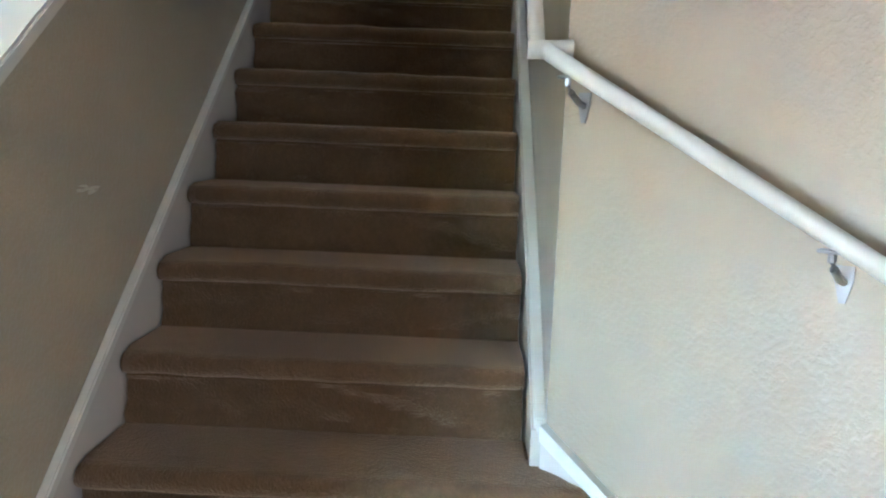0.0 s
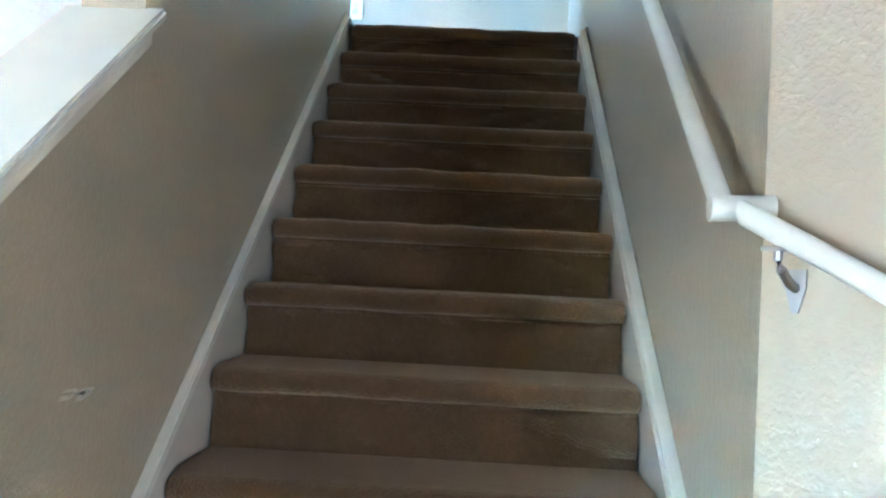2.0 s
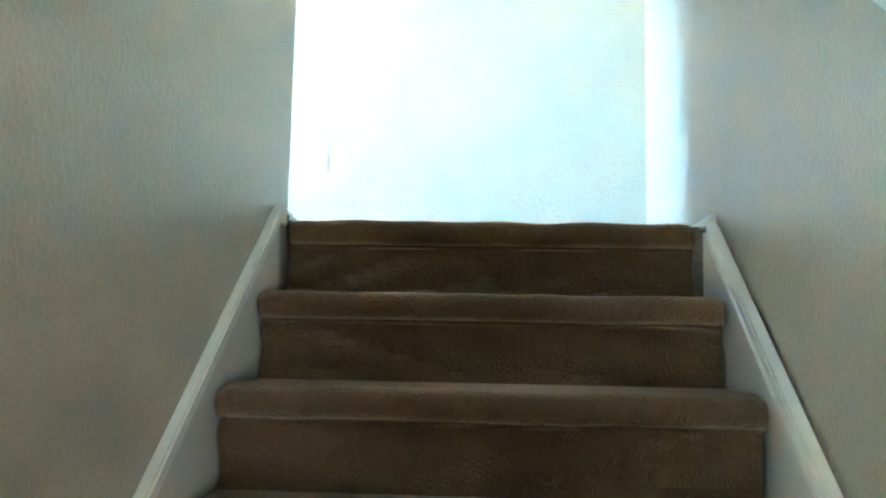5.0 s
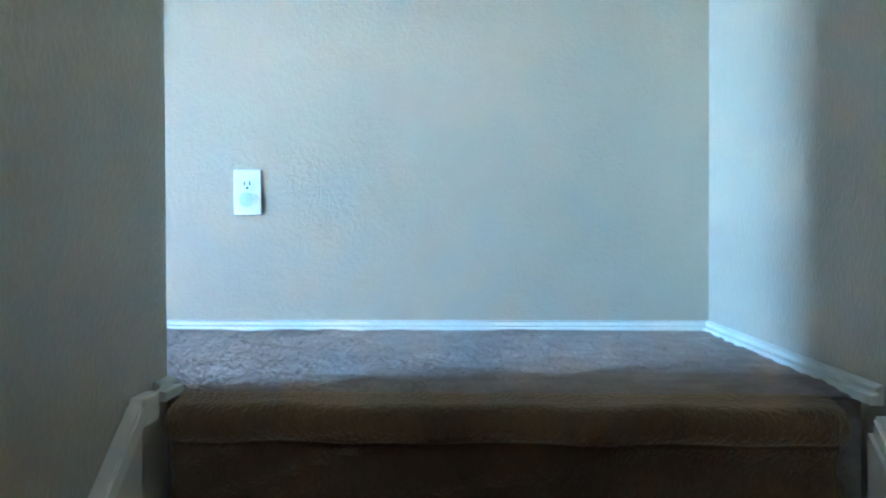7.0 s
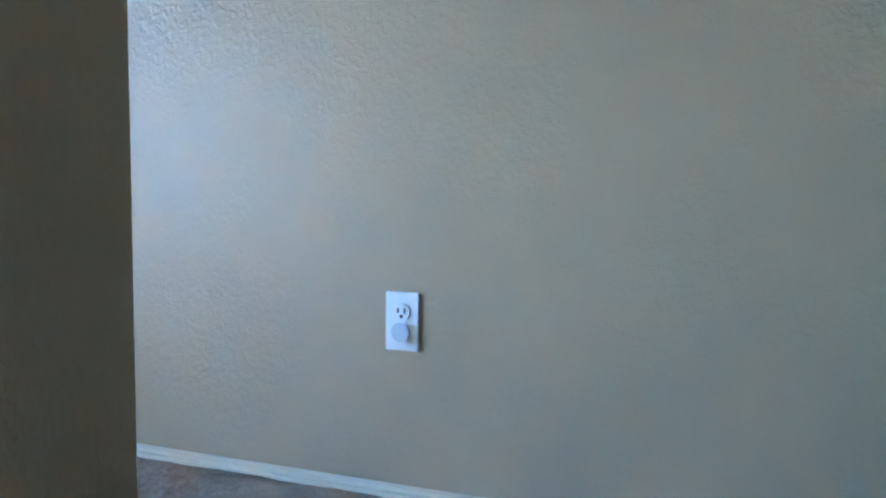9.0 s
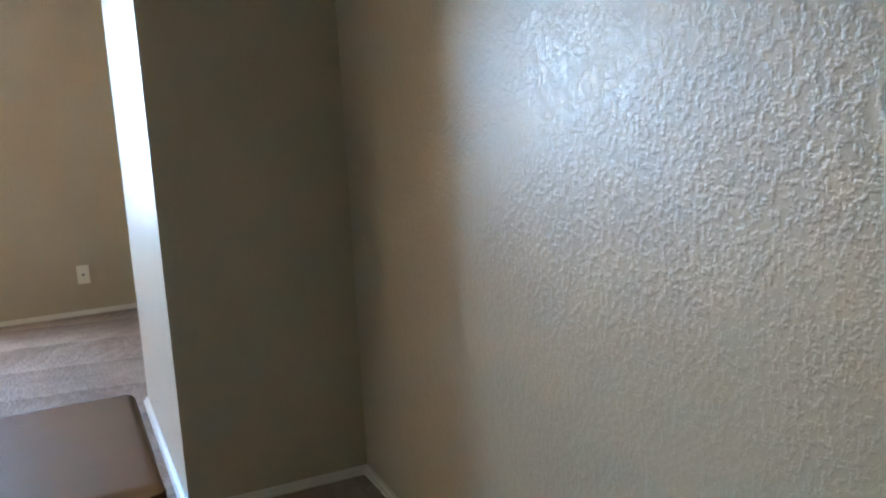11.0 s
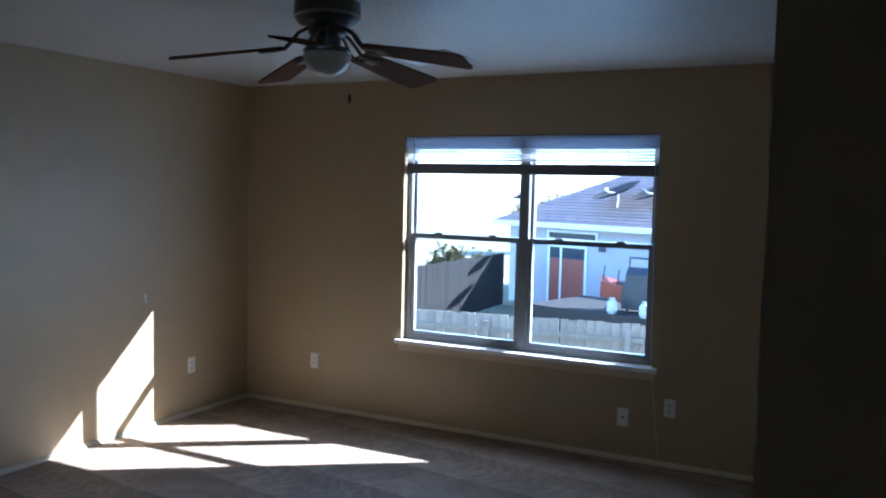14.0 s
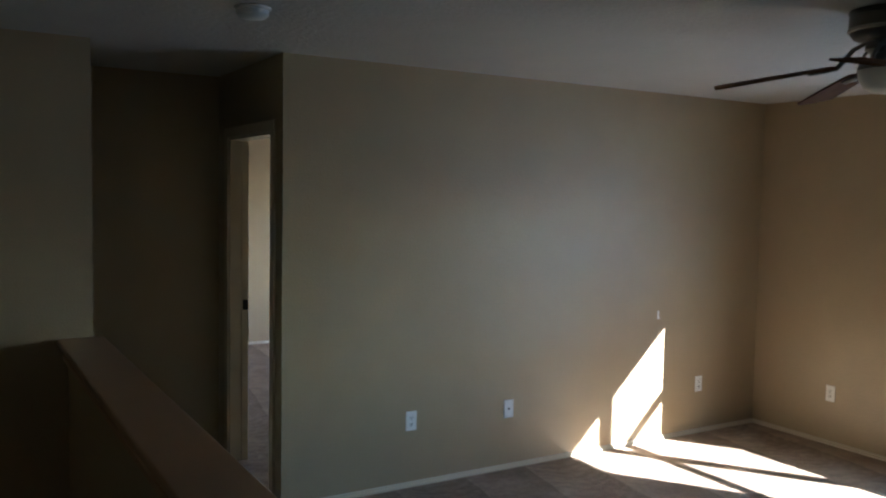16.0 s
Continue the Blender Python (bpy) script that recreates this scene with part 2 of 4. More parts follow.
def part(name, bm, material, parent=None, label="", smooth=False, m=None):
    ob = new(name, mesh_of(bm, name, material, smooth))
    if m is not None:
        ob.matrix_basis = m
    if parent is not None:
        ob.parent = parent
    if label:
        ob["label"] = label
    return ob


def thing(name, label, category, group="", m=None, kind=""):
    ob = new(name)
    ob.empty_display_size = 0.1
    if m is not None:
        ob.matrix_basis = m
    return tagged(ob, label, category, group, kind)


def box(bm, x0, y0, z0, x1, y1, z1, bevel=0.0, segs=2):
    r = bmesh.ops.create_cube(bm, size=1, matrix=Matrix.Translation(((x0 + x1) / 2, (y0 + y1) / 2, (z0 + z1) / 2)) @
                              Matrix.Diagonal((abs(x1 - x0), abs(y1 - y0), abs(z1 - z0), 1)))
    if bevel:
        es = {e for v in r["verts"] for e in v.link_edges}
        bmesh.ops.bevel(bm, geom=list(es), offset=bevel, segments=segs, profile=0.5, affect="EDGES")
    return bm


def boxes(*args, bevel=0.0):
    bm = bmesh.new()
    for a in args:
        box(bm, *a, bevel=bevel)
    return bm


def lathe(profile, segs=32, m=None):
    """A turned shape about z from (radius, height) pairs."""
    bm = bmesh.new()
    rings = []
    for r, z in profile:
        rings.append([bm.verts.new((r * math.cos(2 * math.pi * i / segs), r * math.sin(2 * math.pi * i / segs), z)) for i in range(segs)])
    for a, b in zip(rings, rings[1:]):
        for i in range(segs):
            j = (i + 1) % segs
            bm.faces.new((a[i], a[j], b[j], b[i]))
    bm.faces.new(rings[0][::-1]), bm.faces.new(rings[-1])
    bmesh.ops.remove_doubles(bm, verts=bm.verts, dist=1e-5)
    if m is not None:
        bmesh.ops.transform(bm, matrix=m, verts=bm.verts)
    return bm


def sweep(profile, path, up=Vector((0, 0, 1)), bm=None, closed=True, mitre=True):
    """A profile of (side, up) pairs carried along a path of points, with mitred corners and closed ends."""
    bm = bm or bmesh.new()
    pts = [Vector(q) for q in path]
    rings = []
    for i, q in enumerate(pts):
        a = (pts[i] - pts[i - 1]).normalized() if i else None
        b = (pts[i + 1] - pts[i]).normalized() if i < len(pts) - 1 else None
        d = ((a or b) + (b or a)).normalized()
        side = d.cross(up).normalized()
        k = 1.0
        if a is not None and b is not None:
            k = 1 / max(0.3, math.cos(a.angle(b) / 2))
        upv = up
        rings.append([bm.verts.new(q + side * s * k + upv * u) for s, u in profile])
    n = len(profile)
    for r0, r1 in zip(rings, rings[1:]):
        for i in range(n):
            j = (i + 1) % n
            bm.faces.new((r0[i], r0[j], r1[j], r1[i]))
    bm.faces.new(rings[0][::-1]), bm.faces.new(rings[-1])
    return bm


def tube(path, r, segs=10, bm=None):
    bm = bm or bmesh.new()
    pts = [Vector(q) for q in path]
    rings = []
    for i, q in enumerate(pts):
        d = (pts[min(i + 1, len(pts) - 1)] - pts[max(i - 1, 0)]).normalized()
        ref = Vector((0, 0, 1)) if abs(d.z) < 0.9 else Vector((1, 0, 0))
        u = d.cross(ref).normalized()
        v = d.cross(u)
        rr = r[i] if isinstance(r, (list, tuple)) else r
        rings.append([bm.verts.new(q + (u * math.cos(2 * math.pi * k / segs) + v * math.sin(2 * math.pi * k / segs)) * rr) for k in range(segs)])
    for a, b in zip(rings, rings[1:]):
        for k in range(segs):
            bm.faces.new((a[k], a[(k + 1) % segs], b[(k + 1) % segs], b[k]))
    bm.faces.new(rings[0][::-1]), bm.faces.new(rings[-1])
    return bm


def extrude_poly(poly, axis, a, b):
    """A polygon of (p, q) pairs drawn out along an axis from a to b."""
    bm = bmesh.new()

    def at(p, q, s):
        return {"x": (s, p, q), "y": (p, s, q), "z": (p, q, s)}[axis]
    lo = [bm.verts.new(at(p, q, a)) for p, q in poly]
    hi = [bm.verts.new(at(p, q, b)) for p, q in poly]
    n = len(poly)
    for i in range(n):
        bm.faces.new((lo[i], lo[(i + 1) % n], hi[(i + 1) % n], hi[i]))
    bm.faces.new(lo[::-1]), bm.faces.new(hi)
    return bm


def structure(name, bm, material, label, category, smooth=False):
    return tagged(part(name, bm, material, smooth=smooth), label, category, kind="structure")


# ---- plan ----
RISE, RUN, W = 0.1855, 0.243, 0.966
XL, XR = -0.022, 1.022            # faces of the stair walls
YB = 0.935                        # back wall of the upper landing
XW, YL, H = -4.864, -3.75, 2.44   # window wall, far side wall, ceiling
LAND = -13 * RISE                 # lower landing
LOW = -15 * RISE                  # ground floor
XH = -1.047                       # corner of the upper hall
YHE = -4.92                       # end of the upper hall
XS, XT, YS = -1.903, -3.01, 0.354   # block beside the window room
WY0, WY1, WZ0, WZ1 = -2.348, -0.562, 0.60, 2.048
YE = 0.085                        # end of the half wall
YC = -2.305                       # where the stair wall turns
CAPZ = 0.987
YF = -2.114                       # full-height wall under the upper floor ends here
YP = -3.92                        # far end of the upper half wall
T = 0.115
SL = RISE / RUN

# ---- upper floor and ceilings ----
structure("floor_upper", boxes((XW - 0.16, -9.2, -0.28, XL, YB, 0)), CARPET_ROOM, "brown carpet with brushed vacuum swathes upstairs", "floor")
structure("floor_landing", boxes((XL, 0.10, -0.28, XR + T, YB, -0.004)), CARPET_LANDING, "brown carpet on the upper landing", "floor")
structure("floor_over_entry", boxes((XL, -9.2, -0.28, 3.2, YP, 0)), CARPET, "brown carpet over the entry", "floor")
structure("ceiling_upper", boxes((XW - 0.3, -9.2, H, 3.2, YB + T, H + 0.1)), CEIL, "white textured ceiling", "ceiling")

# ---- upper walls ----
structure("wall_back", boxes((XS, YB, LOW, XR + T, YB + T, H)), WALL, "beige textured wall behind the landing", "wall")
structure("wall_block", boxes((XT, YS, 0, XS, YB + T, H)), WALL, "beige textured wall block beside the opening", "wall")
structure("wall_back_recess", boxes((XW, YB, 0, XT, YB + T, H)), WALL, "beige textured wall of the window room", "wall")
structure("wall_window", boxes(
    (XW - 0.16, YL - T, 0, XW, WY0, H), (XW - 0.16, WY1, 0, XW, YB + T, H),
    (XW - 0.16, WY0, 0, XW, WY1, WZ0), (XW - 0.16, WY0, WZ1, XW, WY1, H)), WALL, "beige textured wall round the window", "wall")
DY0, DY1, DZ = -4.70, -3.905, 2.045
structure("wall_side", boxes((XW, YL - T, 0, XH, YL, H)), WALL, "beige textured wall with sun on it", "wall")
structure("wall_hall", boxes((XH - T, DY1, 0, XH, YL - T, H), (XH - T, YHE, 0, XH, DY0, H), (XH - T, DY0, DZ, XH, DY1, H)),
          WALL, "beige textured wall round the bedroom doorway", "wall")
structure("wall_hall_end", boxes((XH - T, YHE - T, 0, 3.2, YHE, H)), WALL, "beige textured wall at the end of the hall", "wall")
structure("wall_stair_end", boxes((XL - T, YP - T, 0, 2.7, YP, H)), WALL, "beige textured wall above the entry", "wall")
# unseen wall, added to keep sky light out of the hall and stairwell
structure("wall_hall_east", boxes((XR + T, YHE, 0, XR + 2 * T, YP - T, H)), WALL, "unseen beige textured wall added to close the side of the hall", "wall")
structure("wall_bedroom_far", boxes((XW, -8.7, 0, XH, -8.55, H)), WALL, "pale bedroom wall", "wall")
structure("wall_bedroom_side", boxes((XH - T, -8.55, 0, XH, YHE - T, H)), WALL, "beige bedroom wall", "wall")
structure("wall_bedroom_window", boxes((XW - 0.16, -8.55, 0, XW, -7.4, H), (XW - 0.16, -5.6, 0, XW, YL - T, H),
          (XW - 0.16, -7.4, 0, XW, -5.6, 0.6), (XW - 0.16, -7.4, 2.04, XW, -5.6, H)), WALL, "beige bedroom wall with a window opening", "wall")

# ---- stair walls ----
XC = 1.004                        # the stair wall runs a little off square
structure("wall_stair_right", extrude_poly([(XC, YC), (XR, YB), (XR + T, YB), (XC + T, YC)], "z", LOW, H), WALL, "beige textured wall beside the stairs", "wall")
D45 = Vector((1, -1, 0)).normalized()
N45 = Vector((-1, -1, 0)).normalized()
C45 = Vector((XC, YC, 0))
E45 = C45 + D45 * 2.1
bm = bmesh.new()
vs = [bm.verts.new(v) for z in (LOW, H) for v in ((XC, YC, z), (E45.x, E45.y, z), (E45.x + 0.2, E45.y, z), (XC + 0.2, YC, z))]
for f in ((0, 1, 2, 3), (7, 6, 5, 4), (0, 4, 5, 1), (1, 5, 6, 2), (2, 6, 7, 3), (3, 7, 4, 0)):
    bm.faces.new([vs[i] for i in f])
structure("wall_angled", bm, WALL, "pale textured wall at an angle beside the lowest steps", "wall")
structure("wall_entry_side", boxes((E45.x, -8.0, LOW, E45.x + 0.2, -6.9, -0.28), (E45.x, -5.3, LOW, E45.x + 0.2, YP, -0.28), (E45.x, -6.9, LOW, E45.x + 0.2, -5.3, -1.95),
          (E45.x, -6.9, -0.6, E45.x + 0.2, -5.3, -0.28), (E45.x, YP, LOW, E45.x + 0.2, E45.y, H)), WALL, "beige entry wall with an unseen opening added for light", "wall")
# unseen window added to hold that lamp; its pane keeps the sky out
entry = thing("added_entry_window", "unseen frosted window added beside the entry for its light", "window", kind="structure")
part("frosted_pane", boxes((E45.x + 0.08, -6.92, -1.97, E45.x + 0.11, -5.28, -0.58)), FROST, entry)
structure("wall_entry_back", boxes((XL - T, -8.1, LOW, E45.x + 0.2, -8.0, -0.28), (XL - T, -8.0, LOW, XL, -5.6, -0.28)), WALL, "beige entry wall", "wall")
# left wall: sloped half wall, full wall, upper half wall
cap_z = -0.632


def cap_line(y):
    return cap_z + 0.735 * (y - YF)


structure("wall_stair_left", extrude_poly([(YE, LOW), (YE, CAPZ - 0.03), (YP, CAPZ - 0.03), (YP, -0.28), (YF, -0.28), (YF, cap_line(YF) - 0.02),
          (-3.35, cap_line(-3.35) - 0.02), (-3.35, LOW)], "x", XL - T, XL), WALL, "beige textured half wall beside the stairs", "wall")
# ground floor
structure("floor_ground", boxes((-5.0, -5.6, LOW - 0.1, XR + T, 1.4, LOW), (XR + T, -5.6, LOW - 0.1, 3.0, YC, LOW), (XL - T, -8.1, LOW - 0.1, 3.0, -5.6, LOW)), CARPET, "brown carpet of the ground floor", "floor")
structure("wall_low_far", boxes((-5.0, 1.3, LOW, -0.9, 1.4, -0.28), (-0.9, 1.15, LOW, XL - T, 1.4, -0.28)), WALL, "beige wall of the room below", "wall")
# openings in these two walls are unseen, added to light the lowest steps
structure("wall_low_side", boxes((-4.9, -5.6, LOW, -4.8, -2.7, -0.28), (-4.9, -0.8, LOW, -4.8, 1.3, -0.28), (-4.9, -2.7, LOW, -4.8, -0.8, -1.8),
          (-4.9, -2.7, -0.5, -4.8, -0.8, -0.28)), WALL, "beige wall of the room below with an unseen opening added for light", "wall")
structure("wall_low_back", boxes((-4.9, -5.7, LOW, -2.4, -5.6, -0.28), (-1.3, -5.7, LOW, XL - T, -5.6, -0.28), (-2.4, -5.7, -0.9, -1.3, -5.6, -0.28), (-2.4, -5.7, LOW, -1.3, -5.6, -1.9)), WALL, "beige wall of the room below with an unseen opening added for light", "wall")
structure("ceiling_lower", boxes((-4.9, -5.6, -0.32, XL - T, 1.3, -0.284), (XL - T, -8.0, -0.32, 3.0, YP, -0.284)), CEIL, "white ceiling of the room below", "ceiling")

# ---- stairs ----


def right_end(y):
    return W + max(0.0, YC + 0.02 - y)


def step_mesh(i):
    """One carpeted step: tread, rolled nosing and riser, slightly wrinkled."""
    bm = bmesh.new()
    zt, y0 = -i * RISE, -i * RUN
    prof = [(RUN + 0.05, 0.0), (RUN * 0.7, 0.0), (RUN * 0.35, 0.001), (0.07, 0.0), (0.035, -0.0005)]
    for k in range(7):
        a = math.pi / 2 + math.pi * k / 6
        prof.append((0.026 + 0.026 * math.cos(a), -0.027 + (0.026 if k < 4 else 0.030) * math.sin(a)))
    prof += [(0.047, -0.0575), (0.050, -0.0625), (0.041, -0.068), (0.037, -0.082), (0.037, -0.098), (0.037, -0.114), (0.037, -0.130), (0.036, -0.146), (0.036, -0.164), (0.036, -RISE - 0.004)]
    top = len(prof)
    prof += [(RUN + 0.05, -RISE - 0.004)]
    if i == 0:
        prof[0], prof[1], prof[2], prof[-1] = (0.12, 0.0025), (0.10, 0.0025), (0.08, 0.0025), (0.12, -RISE - 0.004)
    n = 64
    grid = []
    for k in range(n + 1):
        s = k / n
        col = []
        edge = min(s, 1 - s) * W
        roll = max(0.0, 1 - edge / 0.03) ** 2
        for j, (py, pz) in enumerate(prof):
            y, z = y0 + py, zt + pz
            x = 0.002 + s * (right_end(y) - 0.004)
            if j < top:
                wob = noise.noise(Vector((x * 5.5, i * 7.3, z * 14))) * 0.008 + noise.noise(Vector((x * 17, i * 3.1, z * 30))) * 0.0025
                if 4 <= j <= 11:
                    y += wob * 0.8 + roll * 0.010
                    z += noise.noise(Vector((x * 9, i * 2.7, 4.0))) * 0.004 - roll * 0.006 * (j < 9)
                elif 13 < j < top - 1:
                    lean = 14 if i % 2 else -11
                    fold = (0.45 - abs(noise.noise(Vector((x * 4.2 + pz * lean, i * 5.7, pz * 5))))) * 0.050 + noise.noise(Vector((x * 11, i * 2.2, pz * 22))) * 0.008
                    fold *= min(1.0, (-0.062 - pz) / 0.02, (RISE + pz) / 0.02)
                    y += wob + fold * 0.9
            col.append(bm.verts.new((x, y, z)))
        grid.append(col)
    m = len(prof)
    for a, b in zip(grid, grid[1:]):
        for j in range(m):
            bm.faces.new((a[j], a[(j + 1) % m], b[(j + 1) % m], b[j]))
    bm.faces.new(grid[0]), bm.faces.new(grid[-1][::-1])
    return bm


stairs = thing("staircase", "brown carpeted staircase with rolled wrinkled nosings", "stairs")
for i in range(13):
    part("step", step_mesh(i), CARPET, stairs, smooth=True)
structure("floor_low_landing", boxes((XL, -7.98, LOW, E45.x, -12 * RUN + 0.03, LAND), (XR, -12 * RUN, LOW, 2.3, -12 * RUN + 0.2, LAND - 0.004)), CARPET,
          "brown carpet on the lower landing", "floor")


def pile_sheet():
    """The brushed pile of the landing: low clumps and ridges on a fine grid, fading out at its open edges."""
    x0, x1, y0, y1, st = XS, XR, 0.09, YB, 0.0085
    nx, ny = int((x1 - x0) / st), int((y1 - y0) / st)
    verts, faces = [], []
    for i in range(nx + 1):
        x = x0 + (x1 - x0) * i / nx
        for j in range(ny + 1):
            y = y0 + (y1 - y0) * j / ny
            v = Vector((x * 3.2, y * 5.0, 0.0))
            wx, wy = noise.noise(v) * 0.10, noise.noise(v + Vector((7, 3, 1))) * 0.10
            p = Vector((x + wx, y + wy, 0.0))
            a = noise.noise(Vector((p.x * 9, p.y * 20, 2.0))) * 1.2
            b = noise.noise(Vector((p.x * 24, p.y * 36, 5.0)))
            c = noise.noise(Vector((p.x * 80, p.y * 90, 9.0)))
            h = 0.007 + a * 0.0055 + b * 0.0036 + c * 0.0009
            fade = min(1.0, (x - x0) / 0.12, (y - y0) / 0.05, 0.45 + (x1 - x) / 0.12, 0.45 + (y1 - y) / 0.12)
            verts.append((x, y, 0.0012 + max(h, 0.0005) * max(fade, 0.0)))
            if i < nx and j < ny:
                k = i * (ny + 1) + j
                faces.append((k, k + ny + 1, k + ny + 2, k + 1))
    me = bpy.data.meshes.new("carpet_pile")
    me.from_pydata(verts, [], faces)
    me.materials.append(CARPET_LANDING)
    me.polygons.foreach_set("use_smooth", [True] * len(faces))
    ob = new("carpet_pile", me)
    ob.parent = bpy.data.objects["floor_landing"]
    ob["label"] = "deep brushed carpet pile"


pile_sheet()

# ---- skirting of the stairs ----
OFF = 0.066


def nose_line(y):
    return SL * y + OFF


def skirt(name, x0, x1, xt, ytop, ylow, label, down=0.0):
    root = thing(name, label, "skirting", kind="structure")
    part("board", extrude_poly([(ytop, -0.3), (ytop, nose_line(ytop) - 0.02 - down), (ylow, nose_line(ylow) - 0.02 - down), (ylow, nose_line(ylow) - 0.5)], "x", x0, x1), SKIRT, root)
    lo, hi = min(x0, x1), max(x0, x1)
    a, b = (lo, xt) if xt > hi else (xt, hi)
    box_pts = extrude_poly([(ytop, nose_line(ytop) - 0.030 - down), (ytop, nose_line(ytop) + 0.006 - down), (ylow, nose_line(ylow) + 0.006 - down), (ylow, nose_line(ylow) - 0.030 - down)], "x", a, b)
    bmesh.ops.bevel(box_pts, geom=list(box_pts.edges), offset=0.004, segments=2, affect="EDGES")
    part("moulding", box_pts, TRIM, root, "cream painted moulding")
    return root


sk = skirt("skirting_left", XL, -0.004, 0.002, -0.055, -3.3, "beige skirting board with a cream moulding up the stairs", 0.010)
part("end_block", boxes((XL, -0.057, -0.02, 0.0, 0.0, 0.022), bevel=0.004), TRIM, sk)
skirt("skirting_right", 1.006, 0.972, 0.978, -0.02, YC, "beige skirting board with a cream moulding up the stairs", 0.058)
# the skirting on the angled wall
root = thing("skirting_angled", "beige skirting board on the angled wall beside the lowest steps", "skirting", kind="structure")
S45 = SL * math.sqrt(0.5)
for nm, up0, up1, th, mt in (("board", -0.6, -0.02, 0.016, SKIRT), ("moulding", -0.03, 0.006, 0.023, TRIM)):
    bm = bmesh.new()
    vs = []
    for o in (0.0, th):
        for s, k in ((0.0, up0), (0.0, up1), (1.05, up1), (1.05, up0)):
            q = C45 + D45 * s + N45 * o
            vs.append(bm.verts.new((q.x, q.y, nose_line(YC) - 0.066 - S45 * s + k)))
    for f in ((0, 1, 2, 3), (7, 6, 5, 4), (0, 4, 5, 1), (1, 5, 6, 2), (2, 6, 7, 3), (3, 7, 4, 0)):
        bm.faces.new([vs[i] for i in f])
    part(nm, bm, mt, root)

# ---- half-wall ledges ----


CX0, CX1, CYE = XL - T - 0.050, XL + 0.050, YE + 0.052
ledge = thing("half_wall_ledge", "beige painted wooden ledge with crown moulding on the half wall", "ledge", kind="structure")
bm = bmesh.new()
box(bm, CX0, YP, CAPZ - 0.030, CX1, CYE, CAPZ, bevel=0.008, segs=5)
part("ledge_board", bm, CAPP, ledge)
part("worn_corner", lathe([(0.003, CAPZ - 0.0275), (0.0085, CAPZ - 0.0245), (0.0085, CAPZ - 0.0065), (0.003, CAPZ - 0.0035)], 20, Matrix.Translation((CX1 - 0.008, CYE - 0.008, 0))), BLADE, ledge,
     "dark worn corner")
# crown: right side, end, left side, in one mitred run
crown = [(0.0, 0.0), (0.030, 0.0), (0.030, -0.010), (0.021, -0.022), (0.016, -0.042), (0.018, -0.047), (0.024, -0.050), (0.024, -0.072), (0.018, -0.078), (0.0, -0.079)]
path = [(XL, YP, CAPZ - 0.031), (XL, YE, CAPZ - 0.031), (XL - T, YE, CAPZ - 0.031), (XL - T, YP, CAPZ - 0.031)]
part("crown_moulding", sweep(crown, path), CAPP, ledge)
bm = bmesh.new()
for y, z in ((0.064, 0.858), (-0.36, 0.852)):
    bmesh.ops.create_cone(bm, cap_ends=True, segments=10, radius1=0.0026, radius2=0.0026, depth=0.003, matrix=pose(XL + 0.0008, y, z, 0, 90, 0))
part("nail_hole", bm, SLOT, ledge, "small dark nail hole")
# sloped ledge beside the stairs
sl = thing("sloped_ledge", "cream painted sloping ledge on the half wall beside the stairs", "ledge", kind="structure")
y1 = -3.35


def sloped(x0, x1, up0, up1, material, name, yt=YF):
    b = extrude_poly([(yt, cap_line(yt) + up0), (yt, cap_line(yt) + up1), (y1, cap_line(y1) + up1), (y1, cap_line(y1) + up0)], "x", x0, x1)
    bmesh.ops.bevel(b, geom=list(b.edges), offset=0.006, segments=2, affect="EDGES")
    part(name, b, material, sl)


sloped(XL - T - 0.035, XL + 0.036, -0.022, 0.004, RAILP, "ledge_board", YF + 0.012)
sloped(XL, XL + 0.022, -0.058, -0.024, TRIM, "crown_moulding", YF - 0.01)
sloped(XL - T - 0.022, XL - T, -0.058, -0.024, TRIM, "crown_moulding", YF - 0.01)

# ---- handrail ----
rail = thing("handrail", "cream painted round wooden handrail with a mitred corner", "handrail")
RC = Vector((0.9376, -2.325, -0.951))
rail_prof = [(0.0178 * math.cos(2 * math.pi * k / 16), 0.0195 * math.sin(2 * math.pi * k / 16)) for k in range(16)]
TOPY = -0.12
upper = [RC + Vector((0, 0.0, 0)), Vector((0.968, TOPY, RC.z + 0.802 * (TOPY - RC.y)))]
part("upper_rail", sweep(rail_prof, upper), RAILP, rail, smooth=True)
low0 = Vector((0.9587, -2.3462, -0.957))
low = [low0, low0 + D45 * 1.40 + Vector((0, 0, -1.40 * 0.52))]
part("lower_rail", sweep(rail_prof, low), RAILP, rail, smooth=True)
part("corner_return", sweep(rail_prof, [RC + Vector((-0.019, 0.004, 0.0)), Vector((XC + 0.008, RC.y + 0.004, RC.z + 0.004))]), RAILP, rail, smooth=True)


def bracket(at, wall_n):
    """A bent metal handrail bracket: saddle, arm and wall plate."""
    root = part("bracket", boxes((-0.010, -0.022, -0.006, 0.010, 0.022, 0.0), bevel=0.002), STEEL, rail, "brushed nickel bracket",
                m=Matrix.Translation(at) @ Matrix.Rotation(math.atan2(wall_n.y, wall_n.x), 4, "Z"))
    d = 0.062
    part("arm", tube([(0, 0, -0.004), (0, 0, -0.018), (-0.012, 0, -0.032), (-0.040, 0, -0.052), (-d, 0, -0.058)], 0.007, 8), STEEL, root, smooth=True)
    part("wall_plate", extrude_poly([(-0.015, -0.03), (-0.015, -0.055), (-0.005, -0.092), (0.005, -0.092), (0.015, -0.055), (0.015, -0.03)], "x", -d - 0.001, -d + 0.005), STEEL, root)
    return root


